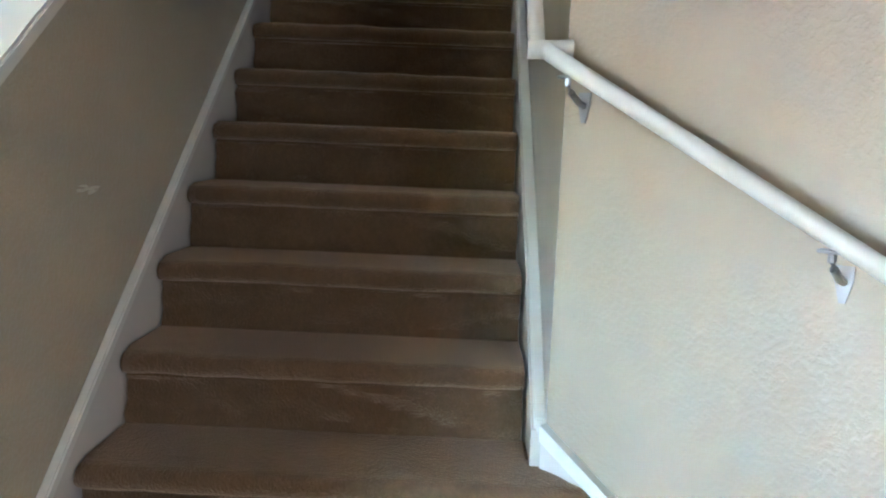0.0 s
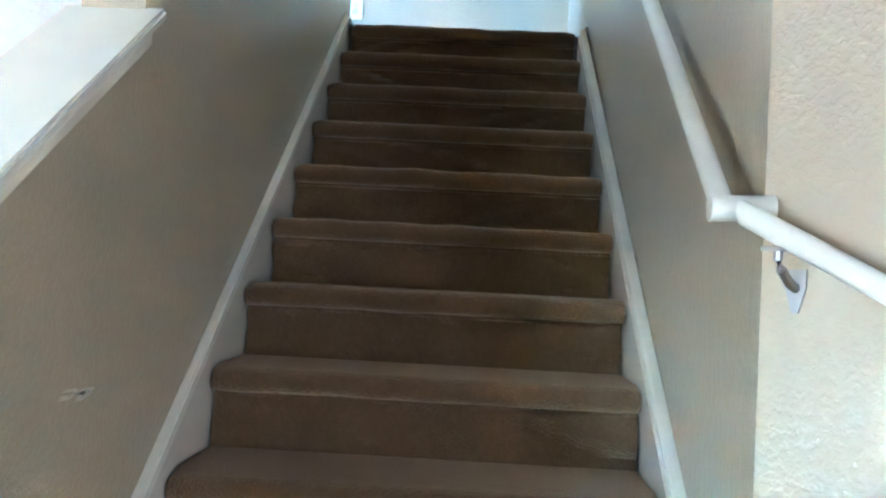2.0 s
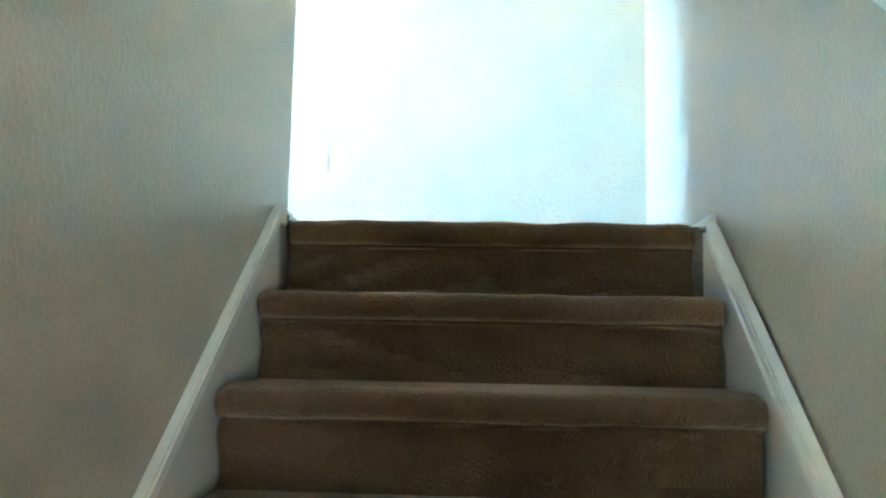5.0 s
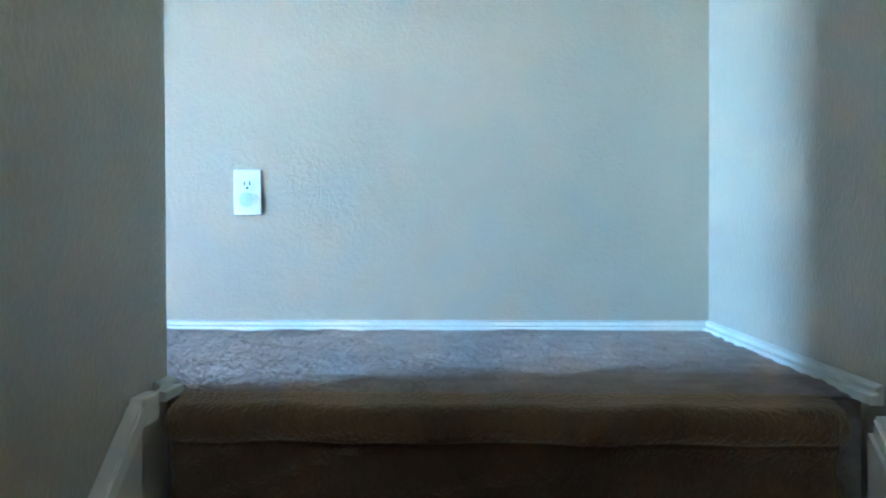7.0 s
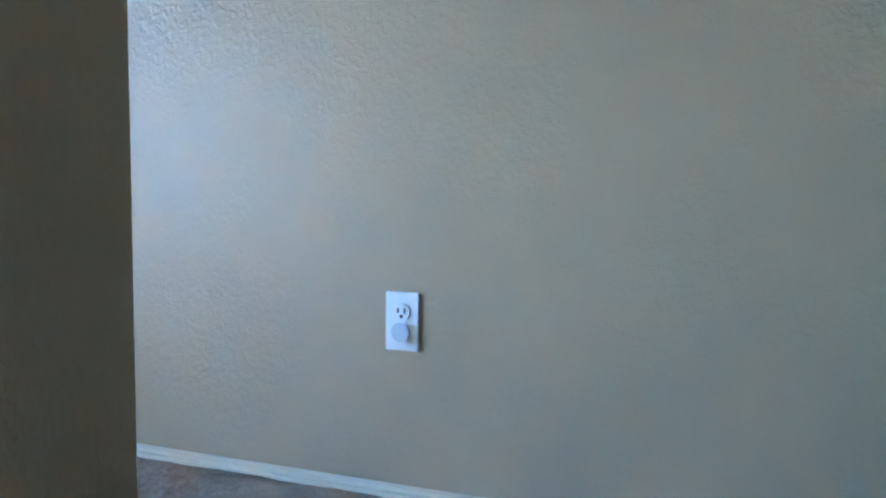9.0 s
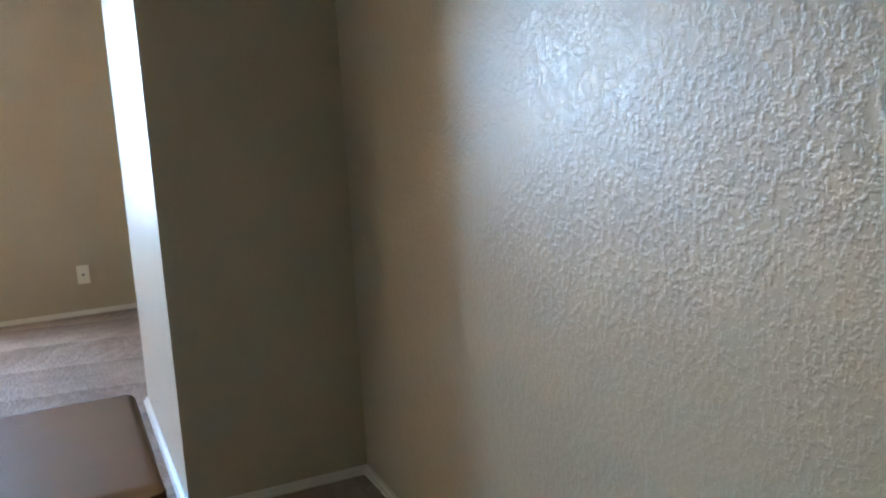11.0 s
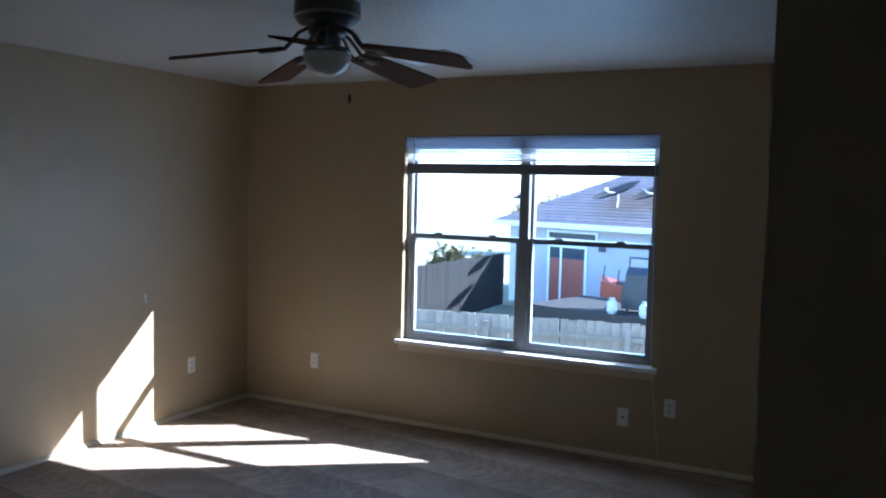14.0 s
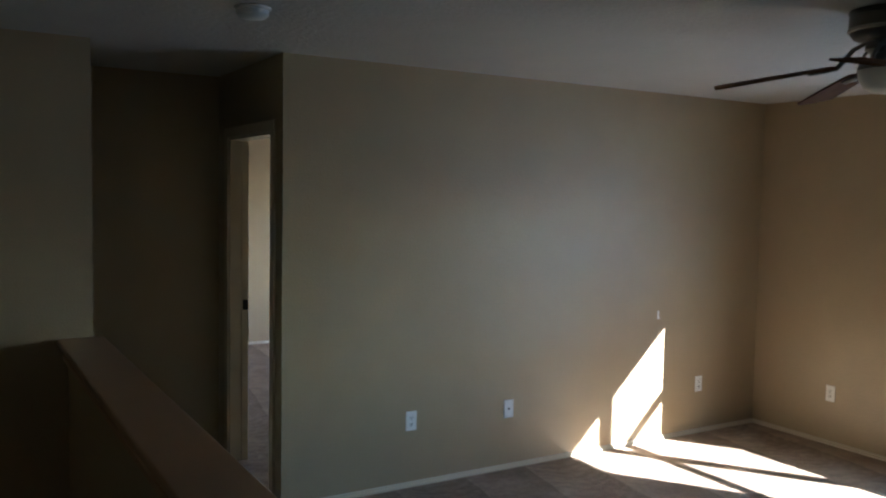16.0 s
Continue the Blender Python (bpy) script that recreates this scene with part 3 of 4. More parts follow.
for s in (0.055, 0.60):
    q = low0 + D45 * s
    bracket((q.x, q.y, q.z - 0.52 * s - 0.0195), N45)
for y in (-1.14, -0.3):
    bracket((0.956, y, RC.z + 0.802 * (y - RC.y) - 0.0195), Vector((-1, 0, 0)))

# ---- baseboards ----
BH = 0.028
base_prof = [(0.0, 0.0), (0.019, 0.0), (0.019, BH * 0.46), (0.007, BH * 0.52), (0.005, BH * 0.62), (0.011, BH * 0.66), (0.011, BH * 0.86), (0.004, BH), (0.0, BH)]


def baseboard(path, label="cream two-stepped baseboard above the carpet"):
    return structure("baseboard", sweep(base_prof, path), TRIM, label, "baseboard")


# the room lies on the right-hand side of each path
baseboard([(XS, YS, 0), (XS, YB, 0), (XR, YB, 0), (1.017, 0.03, 0)])
baseboard([(XT, YB, 0), (XT, YS, 0), (XS, YS, 0)])
baseboard([(XH, YHE, 0), (XH, DY0 - 0.06, 0)])
baseboard([(XH, DY1 + 0.06, 0), (XH, YL, 0), (XW, YL, 0), (XW, YB, 0), (XT, YB, 0)])
baseboard([(XL, 0.03, 0), (XL, YE, 0), (XL - T, YE, 0), (XL - T, YP, 0)])
baseboard([(XR, YHE, 0), (XH, YHE, 0)])
baseboard([(XH - T, -8.55, 0), (XW, -8.55, 0)])

# ---- doorway of the bedroom ----
door = thing("door_1", "beige painted door casing round an open doorway", "doorway", kind="structure")
part("jamb", boxes((XH - T, DY0 - 0.001, 0, XH, DY0 + 0.018, DZ), (XH - T, DY1 - 0.018, 0, XH, DY1 + 0.001, DZ), (XH - T, DY0, DZ - 0.018, XH, DY1, DZ + 0.001)), SKIRT, door)
for a, b, c, d in ((DY0 - 0.055, DY0 + 0.006, 0, DZ + 0.055), (DY1 - 0.006, DY1 + 0.055, 0, DZ + 0.055)):
    part("casing", boxes((XH, a, c, XH + 0.014, b, d), bevel=0.004), SKIRT, door)
part("casing", boxes((XH, DY0 - 0.055, DZ - 0.006, XH + 0.0165, DY1 + 0.055, DZ + 0.055), bevel=0.004), SKIRT, door)
part("strike_plate", boxes((XH - 0.116, DY0 + 0.016, 0.965, XH - 0.08, DY0 + 0.032, 1.03), bevel=0.004), BLACKM, door, "dark bronze strike plate")
part("door_stop", boxes((XH - T, DY0 + 0.018, 0, XH - 0.075, DY0 + 0.028, DZ - 0.02)), SKIRT, door)

# ---- outlets and wall plates ----


def wall_matrix(at, normal):
    """Local x along the wall, y out of it, z up."""
    n = Vector(normal)
    x = Vector((n.y, -n.x, 0))
    return Matrix.Translation(at) @ Matrix(((x.x, n.x, 0, 0), (x.y, n.y, 0, 0), (0, 0, 1, 0), (0, 0, 0, 1)))


def plate(material=PLATE, w=0.070, h=0.114):
    return boxes((-w / 2, 0.0, -h / 2, w / 2, 0.006, h / 2), bevel=0.0025)


def outlet(at, normal, label, plug=False, material=PLATE):
    root = thing("power_outlet", label, "outlet", "wall outlets", wall_matrix(at, normal))
    part("plate", plate(), material, root)
    for s in (1, -1):
        bm = bmesh.new()
        bmesh.ops.create_cone(bm, cap_ends=True, segments=20, radius1=0.0165, radius2=0.0165, depth=0.003, matrix=pose(0, 0.007, 0.0195 * s, 90, 0, 0))
        if plug and s < 0:
            bmesh.ops.create_cone(bm, cap_ends=True, segments=20, radius1=0.019, radius2=0.015, depth=0.008, matrix=pose(0, 0.011, 0.0195 * s, 90, 0, 0))
            part("safety_cap", bm, CAPG, root, "translucent grey safety cap")
            continue
        sock = part("socket", bm, material, root)
        part("slot", boxes((-0.0085, 0.0085, 0.0195 * s - 0.003, -0.0052, 0.0092, 0.0195 * s + 0.008), (0.0052, 0.0085, 0.0195 * s - 0.003, 0.0085, 0.0092, 0.0195 * s + 0.007),
                           (-0.003, 0.0085, 0.0195 * s - 0.012, 0.003, 0.0092, 0.0195 * s - 0.006)), SLOT, sock)
    return root


def jack(at, normal, label, material=PLATE):
    root = thing("cable_jack", label, "wall plate", "wall plates", wall_matrix(at, normal))
    part("plate", plate(), material, root)
    part("jack_hole", boxes((-0.007, 0.005, -0.006, 0.007, 0.0068, 0.006)), SLOT, root)
    return root


outlet((-0.132, YB, 0.352), (0, -1, 0), "white wall outlet with a round safety cap", plug=True)
outlet((XW, -3.099, 0.363), (1, 0, 0), "white wall outlet beside the window")
jack((XW, -0.731, 0.272), (1, 0, 0), "white cable jack plate under the window")
outlet((XW, -0.442, 0.367), (1, 0, 0), "white square wall outlet under the window")
jack((XW, 0.203, 0.250), (1, 0, 0), "cream cable jack plate near the corner", PLATE_B)
jack((-2.54, YL, 0.380), (0, 1, 0), "white cable jack plate on the side wall")
outlet((-4.248, YL, 0.363), (0, 1, 0), "white wall outlet near the corner")
outlet((-1.841, YL, 0.391), (0, 1, 0), "white wall outlet on the side wall")
nl = thing("wall_hook", "small pale hook on the side wall", "hook", m=wall_matrix((-3.815, YL, 0.897), (0, 1, 0)))
part("hook_plate", boxes((-0.007, 0, -0.03, 0.007, 0.005, 0.03), bevel=0.002), PLATE, nl)
part("hook_tip", tube([(0, 0.004, -0.02), (0, 0.014, -0.026), (0, 0.018, -0.016)], 0.003, 6), PLATE, nl)

# ---- window of the upper room ----
win = thing("window_1", "double window with frames toned as backlit, two sashes each and a marble sill", "window", kind="structure")
XG = XW - 0.09
YM = (WY0 + WY1) / 2
ZM = 1.335
fr = 0.035
part("window_frame", boxes((XG - 0.045, WY0, WZ0, XG + 0.03, WY0 + fr, WZ1), (XG - 0.045, WY1 - fr, WZ0, XG + 0.03, WY1, WZ1),
                           (XG - 0.045, WY0 + fr, WZ1 - fr, XG + 0.03, WY1 - fr, WZ1), (XG - 0.045, WY0 + fr, WZ0, XG + 0.03, WY1 - fr, WZ0 + 0.03)), VINYL, win)
part("mullion", boxes((XG - 0.05, YM - 0.032, WZ0 + 0.03, XG + 0.034, YM + 0.032, WZ1 - fr), bevel=0.004), VINYL, win)
for a, b in ((WY0 + fr, YM - 0.032), (YM + 0.032, WY1 - fr)):
    top = part("upper_sash", boxes((XG - 0.035, a, ZM, XG - 0.008, a + 0.022, WZ1 - fr), (XG - 0.035, b - 0.022, ZM, XG - 0.008, b, WZ1 - fr),
                                   (XG - 0.035, a + 0.022, ZM, XG - 0.008, b - 0.022, ZM + 0.03), (XG - 0.035, a + 0.022, WZ1 - fr - 0.022, XG - 0.008, b - 0.022, WZ1 - fr)), VINYL, win)
    g = part("pane", boxes((XG - 0.024, a + 0.02, ZM + 0.028, XG - 0.020, b - 0.02, WZ1 - fr - 0.02)), GLASS, top)
    g.visible_shadow = False
    bot = part("lower_sash", boxes((XG - 0.006, a, WZ0 + 0.03, XG + 0.022, a + 0.028, ZM + 0.03), (XG - 0.006, b - 0.028, WZ0 + 0.03, XG + 0.022, b, ZM + 0.03),
                                   (XG - 0.006, a + 0.028, WZ0 + 0.03, XG + 0.022, b - 0.028, WZ0 + 0.065), (XG - 0.006, a + 0.028, ZM - 0.004, XG + 0.022, b - 0.028, ZM + 0.03)), VINYL, win)
    g = part("pane", boxes((XG + 0.006, a + 0.026, WZ0 + 0.063, XG + 0.010, b - 0.026, ZM - 0.002)), GLASS, bot)
    g.visible_shadow = False
    for f in (0.25, 0.75):
        y = a + (b - a) * f
        part("sash_lock", boxes((XG - 0.004, y - 0.03, ZM + 0.030, XG + 0.018, y + 0.03, ZM + 0.042), bevel=0.004), VINYL, bot)
part("window_sill", boxes((XG + 0.031, WY0 + 0.001, WZ0 - 0.022, XW - 0.002, WY1 - 0.001, WZ0 + 0.004), (XW - 0.002, WY0 - 0.035, WZ0 - 0.022, XW + 0.045, WY1 + 0.035, WZ0 + 0.004)), SILL, win, "white marble sill")
part("apron", boxes((XW, WY0 - 0.02, WZ0 - 0.075, XW + 0.014, WY1 + 0.02, WZ0 - 0.022), bevel=0.004), SKIRT, win)
# reveals are the wall itself; the blind hangs at the inner edge
blind = thing("venetian_blind", "white venetian blind raised to the top of the window", "blind")
XBL = XW - 0.03
part("headrail", boxes((XBL - 0.022, WY0 + 0.008, WZ1 - 0.024, XBL + 0.012, WY1 - 0.008, WZ1 - 0.003), bevel=0.003), BLIND, blind)
part("valance", boxes((XBL + 0.017, WY0 + 0.008, WZ1 - 0.088, XBL + 0.020, WY1 - 0.008, WZ1 - 0.006)), BLINDV, blind, "pale translucent valance")
zs = WZ1 - 0.090
while zs > 1.865:
    bm = bmesh.new()
    vs = [bm.verts.new((XBL + dx, y, zs + dz)) for y in (WY0 + 0.012, WY1 - 0.012) for dx, dz in ((-0.0105, -0.008), (0, 0.0008), (0.0105, 0.006), (0.0105, 0.0052), (0, -0.0001), (-0.0105, -0.0088))]
    for k in range(6):
        bm.faces.new((vs[k], vs[(k + 1) % 6], vs[6 + (k + 1) % 6], vs[6 + k]))
    bm.faces.new(vs[:6][::-1]), bm.faces.new(vs[6:])
    part("slat", bm, BLIND, blind)
    zs -= 0.019
part("bottom_rail", boxes((XBL - 0.016, WY0 + 0.010, 1.786, XBL + 0.016, WY1 - 0.010, 1.858), bevel=0.005), BLINDR, blind, "stacked slats and bottom rail, backlit shade put into their colour")
for y in (WY0 + 0.20, YM - 0.03, WY1 - 0.20):
    for dx in (-0.014, 0.014):
        part("ladder_cord", tube([(XBL + dx, y, WZ1 - 0.04), (XBL + dx, y, 1.80)], 0.0016, 6), CORD, blind)
part("tilt_wand", tube([(XBL + 0.026, WY0 + 0.07, WZ1 - 0.03), (XBL + 0.03, WY0 + 0.075, 1.84)], 0.0035, 8), VINYL, blind)
pc = [(XBL + 0.03, WY1 - 0.03, WZ1 - 0.03), (XW + 0.02, WY1 - 0.012, 1.3), (XW + 0.052, WY1 + 0.006, 0.62), (XW + 0.045, WY1 + 0.03, 0.4),
      (XW + 0.03, WY1 + 0.055, 0.15), (XW + 0.04, WY1 + 0.075, 0.03), (XW + 0.06, WY1 + 0.08, 0.004)]
part("pull_cord", tube(pc, 0.0022, 6), CORD, blind)

# ---- ceiling things ----
FX, FY, FZ, K = -2.57, -1.42, 2.352, 1.19
fan = thing("ceiling_fan", "five-bladed ceiling fan with dark wooden blades and a frosted glass bowl", "ceiling fan", m=pose(FX, FY, 0))


def turned(name, profile, material, label="", segs=40):
    """A turned part of the fan, its heights given below the motor."""
    return part(name, lathe([(r * K, FZ + z * K if z < 0.09 else H) for r, z in profile], segs), material, fan, label, smooth=True)


turned("canopy", [(0.114, 0.1), (0.116, 0.066), (0.108, 0.058)], FANBODY)
turned("motor_housing", [(0.100, 0.062), (0.113, 0.056), (0.114, 0.022), (0.110, 0.004), (0.100, -0.012), (0.078, -0.022)], FANBODY)
turned("trim_ring", [(0.1135, 0.018), (0.117, 0.016), (0.117, 0.008), (0.112, 0.006)], STEEL, "bright metal ring")
turned("flywheel", [(0.050, -0.020), (0.064, -0.026), (0.064, -0.048), (0.044, -0.060)], FANBODY)
turned("switch_housing", [(0.040, -0.058), (0.048, -0.064), (0.048, -0.086), (0.078, -0.096), (0.084, -0.104), (0.080, -0.112), (0.06, -0.112)], FANBODY)
turned("glass_bowl", [(0.078, -0.110), (0.081, -0.122), (0.076, -0.146), (0.060, -0.170), (0.036, -0.184), (0.010, -0.188)], BOWL, "frosted glass bowl")


def blade(angle):
    m = Matrix.Rotation(radians(angle), 4, "Z")
    tilt = Matrix.Translation((0.10 * K, 0, FZ - 0.096 * K)) @ Matrix.Rotation(radians(9), 4, "Y") @ Matrix.Rotation(radians(-11), 4, "X") @ Matrix.Scale(K, 4)
    bm = bmesh.new()
    outline = []
    for cy, a0 in ((0.044, 90), (-0.044, 0)):
        for k in range(6):
            a = radians(a0 - 18 * k)
            outline.append((0.392 + 0.028 * math.cos(a), cy + 0.026 * math.sin(a)))
    outline = [(0.05, 0.042), (0.07, 0.050), (0.22, 0.062)] + outline + [(0.22, -0.062), (0.07, -0.050), (0.05, -0.042)]
    lo = [bm.verts.new((x, y, 0)) for x, y in outline]
    hi = [bm.verts.new((x, y, 0.006)) for x, y in outline]
    for i in range(len(lo)):
        j = (i + 1) % len(lo)
        bm.faces.new((lo[i], lo[j], hi[j], hi[i]))
    bm.faces.new(lo[::-1]), bm.faces.new(hi)
    b = part("blade", bm, BLADE, fan, "dark wood-grain blade", m=m @ tilt)
    bm = bmesh.new()
    for s in (1, -1):
        tube([(-0.045, 0.004 * s, 0.060), (-0.01, 0.012 * s, 0.048), (0.02, 0.020 * s, 0.018), (0.045, 0.018 * s, -0.002), (0.09, 0.022 * s, -0.004), (0.13, 0.018 * s, -0.004)], 0.006, 8, bm)
    box(bm, 0.085, -0.032, -0.006, 0.130, 0.032, 0.0, bevel=0.002)
    part("blade_iron", bm, FANBODY, b, "curved metal blade iron", smooth=True)


for k in range(5):
    blade(23 + 72 * k)
part("pull_chain", tube([(-0.055, 0.075, FZ - 0.11 * K), (-0.055, 0.076, 2.058)], 0.0015, 6), STEEL, fan)
part("chain_fob", lathe([(0.003, 2.060), (0.0065, 2.052), (0.0065, 2.03), (0.003, 2.022)], 12, Matrix.Translation((-0.055, 0.076, 0))), BLACKM, fan)

vent = thing("ceiling_vent", "white louvred metal air vent in the ceiling", "vent", m=pose(-4.018, -1.703, H, 0, 0, 0))
part("frame", boxes((-0.19, -0.19, -0.018, 0.19, -0.165, 0), (-0.19, 0.165, -0.018, 0.19, 0.19, 0), (-0.19, -0.165, -0.018, -0.165, 0.165, 0), (0.165, -0.165, -0.018, 0.19, 0.165, 0)), PLATE, vent)
part("backing", boxes((-0.165, -0.165, -0.003, 0.165, 0.165, -0.001)), SLOT, vent)
for k in range(9):
    y = -0.148 + 0.037 * k
    bm = boxes((-0.165, -0.016, -0.001, 0.165, 0.016, 0.001))
    bmesh.ops.transform(bm, matrix=pose(0, y, -0.012, 38, 0, 0), verts=bm.verts)
    part("louvre", bm, PLATE, vent)
sd = thing("smoke_detector", "round white smoke detector on the ceiling", "smoke detector", m=pose(-0.571, -2.80, 0))
part("base", lathe([(0.070, H), (0.072, H - 0.008), (0.066, H - 0.012)], 28), PLATE, sd, smooth=True)
part("cover", lathe([(0.062, H - 0.011), (0.062, H - 0.03), (0.050, H - 0.042), (0.02, H - 0.046)], 28), PLATE, sd, smooth=True)

# a pale scuff on the left stair wall
rnd = random.Random(2)
bm = bmesh.new()
for k in range(16):
    a, h_, y, z = rnd.uniform(0.008, 0.026), rnd.uniform(0.001, 0.003), -2.255 + rnd.gauss(0, 0.03), -1.28 + rnd.gauss(0, 0.0035)
    vs = [bm.verts.new((XL + 0.0012, y + dy, z + dz)) for dy, dz in ((-a, 0), (-a * 0.3, h_), (a, h_ * 0.4), (a * 0.4, -h_))]
    ws = [bm.verts.new((XL - 0.001, v.co.y, v.co.z)) for v in vs]
    bm.faces.new(vs), bm.faces.new(ws[::-1])
    for i in range(4):
        bm.faces.new((vs[i], ws[i], ws[(i + 1) % 4], vs[(i + 1) % 4]))
part("scuff_mark", bm, TRIM, bpy.data.objects["wall_stair_left"], "pale scuff on the paint")

# ---- outdoors ----
G = -2.3


def ground_z(x, y):
    s = min(1.0, max(0.0, (-7.0 - x) / 4.0))
    return -2.95 + (G + 2.95) * s * s * (3 - 2 * s)


bm = bmesh.new()
xs = [-1500, -400, -120, -60, -40, -30, -24, -18, -14, -11, -10, -9, -8, -7, -5, 0, 20, 100, 1500]
ys = [-1500, -400, -120, -60, -30, -20, -15, -10, -5, 0, 5, 10, 20, 60, 200, 1500]
grid = [[bm.verts.new((x, y, ground_z(x, y))) for y in ys] for x in xs]
for a, b in zip(grid, grid[1:]):
    for j in range(len(ys) - 1):
        bm.faces.new((a[j], a[j + 1], b[j + 1], b[j]))
structure("ground", bm, GROUND, "dry brown lawn behind the house", "ground")


def fence(name, label, p0, p1, height, material, base=G, board=0.14):
    """A board fence with rails and dog-eared pickets."""
    p0, p1 = Vector((*p0, base)), Vector((*p1, base))
    d = p1 - p0
    n = int(d.length / (board + 0.006))
    root = thing(name, label, "fence", m=Matrix.Translation(p0) @ Matrix.Rotation(math.atan2(d.y, d.x), 4, "Z"))
    rnd = random.Random(5)
    bm = bmesh.new()
    e = 0.016
    lo = [bm.verts.new((x, 0, z)) for x, z in ((0, 0.03), (board, 0.03), (board, height - e), (board - e, height), (e, height), (0, height - e))]
    hi = [bm.verts.new((v.co.x, 0.018, v.co.z)) for v in lo]
    for i in range(6):
        bm.faces.new((lo[i], lo[(i + 1) % 6], hi[(i + 1) % 6], hi[i]))
    bm.faces.new(lo[::-1]), bm.faces.new(hi)
    me = mesh_of(bm, "picket", material)
    for i in range(n):
        ob = new("picket", me)
        ob.parent = root
        ob.matrix_basis = pose(i * (board + 0.006), rnd.uniform(-0.004, 0.004), rnd.uniform(-0.014, 0.012), 0, rnd.uniform(-0.5, 0.5), 0)
    for z in (0.35, 1.0, height - 0.3):
        part("rail", boxes((0, 0.022, z, d.length, 0.06, z + 0.085)), material, root)
    for i in range(int(d.length / 2.4) + 1):
        part("post", boxes((i * 2.4, 0.03, 0, i * 2.4 + 0.09, 0.12, height - 0.1)), material, root)
    return root


fence("picket_fence", "weathered pale wooden board fence across the yard", (-13.9, 2.0), (-12.2, -9.5), 1.85, FENCE)
fence("side_fence", "tall dark wooden fence beside the neighbouring house, shade put into its colour", (-19.8, -10.57), (-26.6, -10.57), 1.82, FENCED, board=0.15)

# neighbouring house: local x along its front, y away from the camera
HM = Matrix.Translation((-27.9, -10.92, G)) @ Matrix.Rotation(math.atan2(0.939, 0.345), 4, "Z")
house = thing("neighbour_house", "low pale house with a brown shingle hip roof", "house", m=HM)
part("wall", boxes((0, 0, 0, 14, 0.2, 2.92), (0, 0.2, 0, 0.2, 12, 2.92), (13.8, 0.2, 0, 14, 12, 2.92)), STUCCO, house, "pale siding walls")
bm = bmesh.new()
for k in range(14):
    box(bm, -0.006, -0.014, 0.2 * k + 0.02, 14, 0.0, 0.2 * k + 0.19)
part("siding", bm, STUCCO, house)
# hip roof laid in overlapping courses
EV, RZ, OV = 2.92, 6.3, 0.45
courses = 34
for k in range(courses):
    f0, f1 = k / courses, (k + 1) / courses
    def edge(f, lift):
        hx, hy = -OV + f * (6.0 + OV), -OV + f * (6.0 + OV)
        return hx, hy, EV + f * (RZ - EV) + lift
    x0, y0, z0 = edge(f0, 0.012)
    x1, y1r, z1 = edge(f1, 0.0)
    bm = bmesh.new()
    L = 14.0
    a = [bm.verts.new(v) for v in ((x0, y0, z0), (L - x0, y0, z0), (L - x1, y1r, z1), (x1, y1r, z1))]
    b = [bm.verts.new((v.co.x, v.co.y, v.co.z - 0.02)) for v in a]
    for i in range(4):
        bm.faces.new((a[i], a[(i + 1) % 4], b[(i + 1) % 4], b[i]))
    bm.faces.new(a), bm.faces.new(b[::-1])
    part("roof_course", bm, ROOF, house)
    bm = bmesh.new()
    a = [bm.verts.new(v) for v in ((x0, 12 - y0, z0), (x0, y0, z0), (x1, y1r, z1), (x1, 12 - y1r, z1))]
    b = [bm.verts.new((v.co.x, v.co.y, v.co.z - 0.02)) for v in a]
    for i in range(4):
        bm.faces.new((a[i], a[(i + 1) % 4], b[(i + 1) % 4], b[i]))
    bm.faces.new(a), bm.faces.new(b[::-1])
    part("roof_course", bm, ROOF, house)
part("fascia", boxes((-OV, -OV - 0.03, EV - 0.16, 14 + OV, -OV, EV + 0.01), (-OV, -OV, EV - 0.16, 14 + OV, 0.0, EV - 0.13), (-OV - 0.03, -OV, EV - 0.16, -OV, 12, EV + 0.01)), WHITEP, house, "white eaves board")
part("vent_pipe", lathe([(0.05, 3.4), (0.05, 4.15), (0.03, 4.16)], 12, Matrix.Translation((3.2, 1.3, 0))), WHITEP, house)
# patio doors
PX = 1.8
pd = part("patio_door", boxes((PX, -0.05, 0.05, PX + 0.08, -0.016, 2.2), (PX + 1.6, -0.05, 0.05, PX + 1.68, -0.016, 2.2), (PX + 0.08, -0.05, 2.1, PX + 1.6, -0.016, 2.2),
                              (PX + 0.08, -0.05, 0.05, PX + 1.6, -0.016, 0.15), (PX + 0.55, -0.05, 0.15, PX + 0.62, -0.016, 2.1)), WHITEP, house, "white patio door frame with red panels")
part("door_panel", boxes((PX + 0.08, -0.03, 0.15, PX + 0.55, -0.016, 1.72)), REDP, pd, "brick red panel")
part("door_panel", boxes((PX + 0.62, -0.03, 0.15, PX + 1.6, -0.016, 1.72)), REDP, pd, "brick red panel")
part("top_light", boxes((PX + 0.08, -0.03, 1.72, PX + 0.55, -0.018, 2.1), (PX + 0.62, -0.03, 1.72, PX + 1.6, -0.018, 2.1)), GLASSD, pd)
tw = part("transom_window", boxes((PX - 0.05, -0.05, 2.34, PX + 2.1, -0.016, 2.40), (PX - 0.05, -0.05, 2.60, PX + 2.1, -0.016, 2.66), (PX - 0.05, -0.05, 2.40, PX + 0.02, -0.016, 2.60),
                                  (PX + 2.03, -0.05, 2.40, PX + 2.1, -0.016, 2.60)), WHITEP, house, "white framed strip window")
part("pane", boxes((PX + 0.02, -0.03, 2.40, PX + 2.03, -0.018, 2.60)), GLASSD, tw)
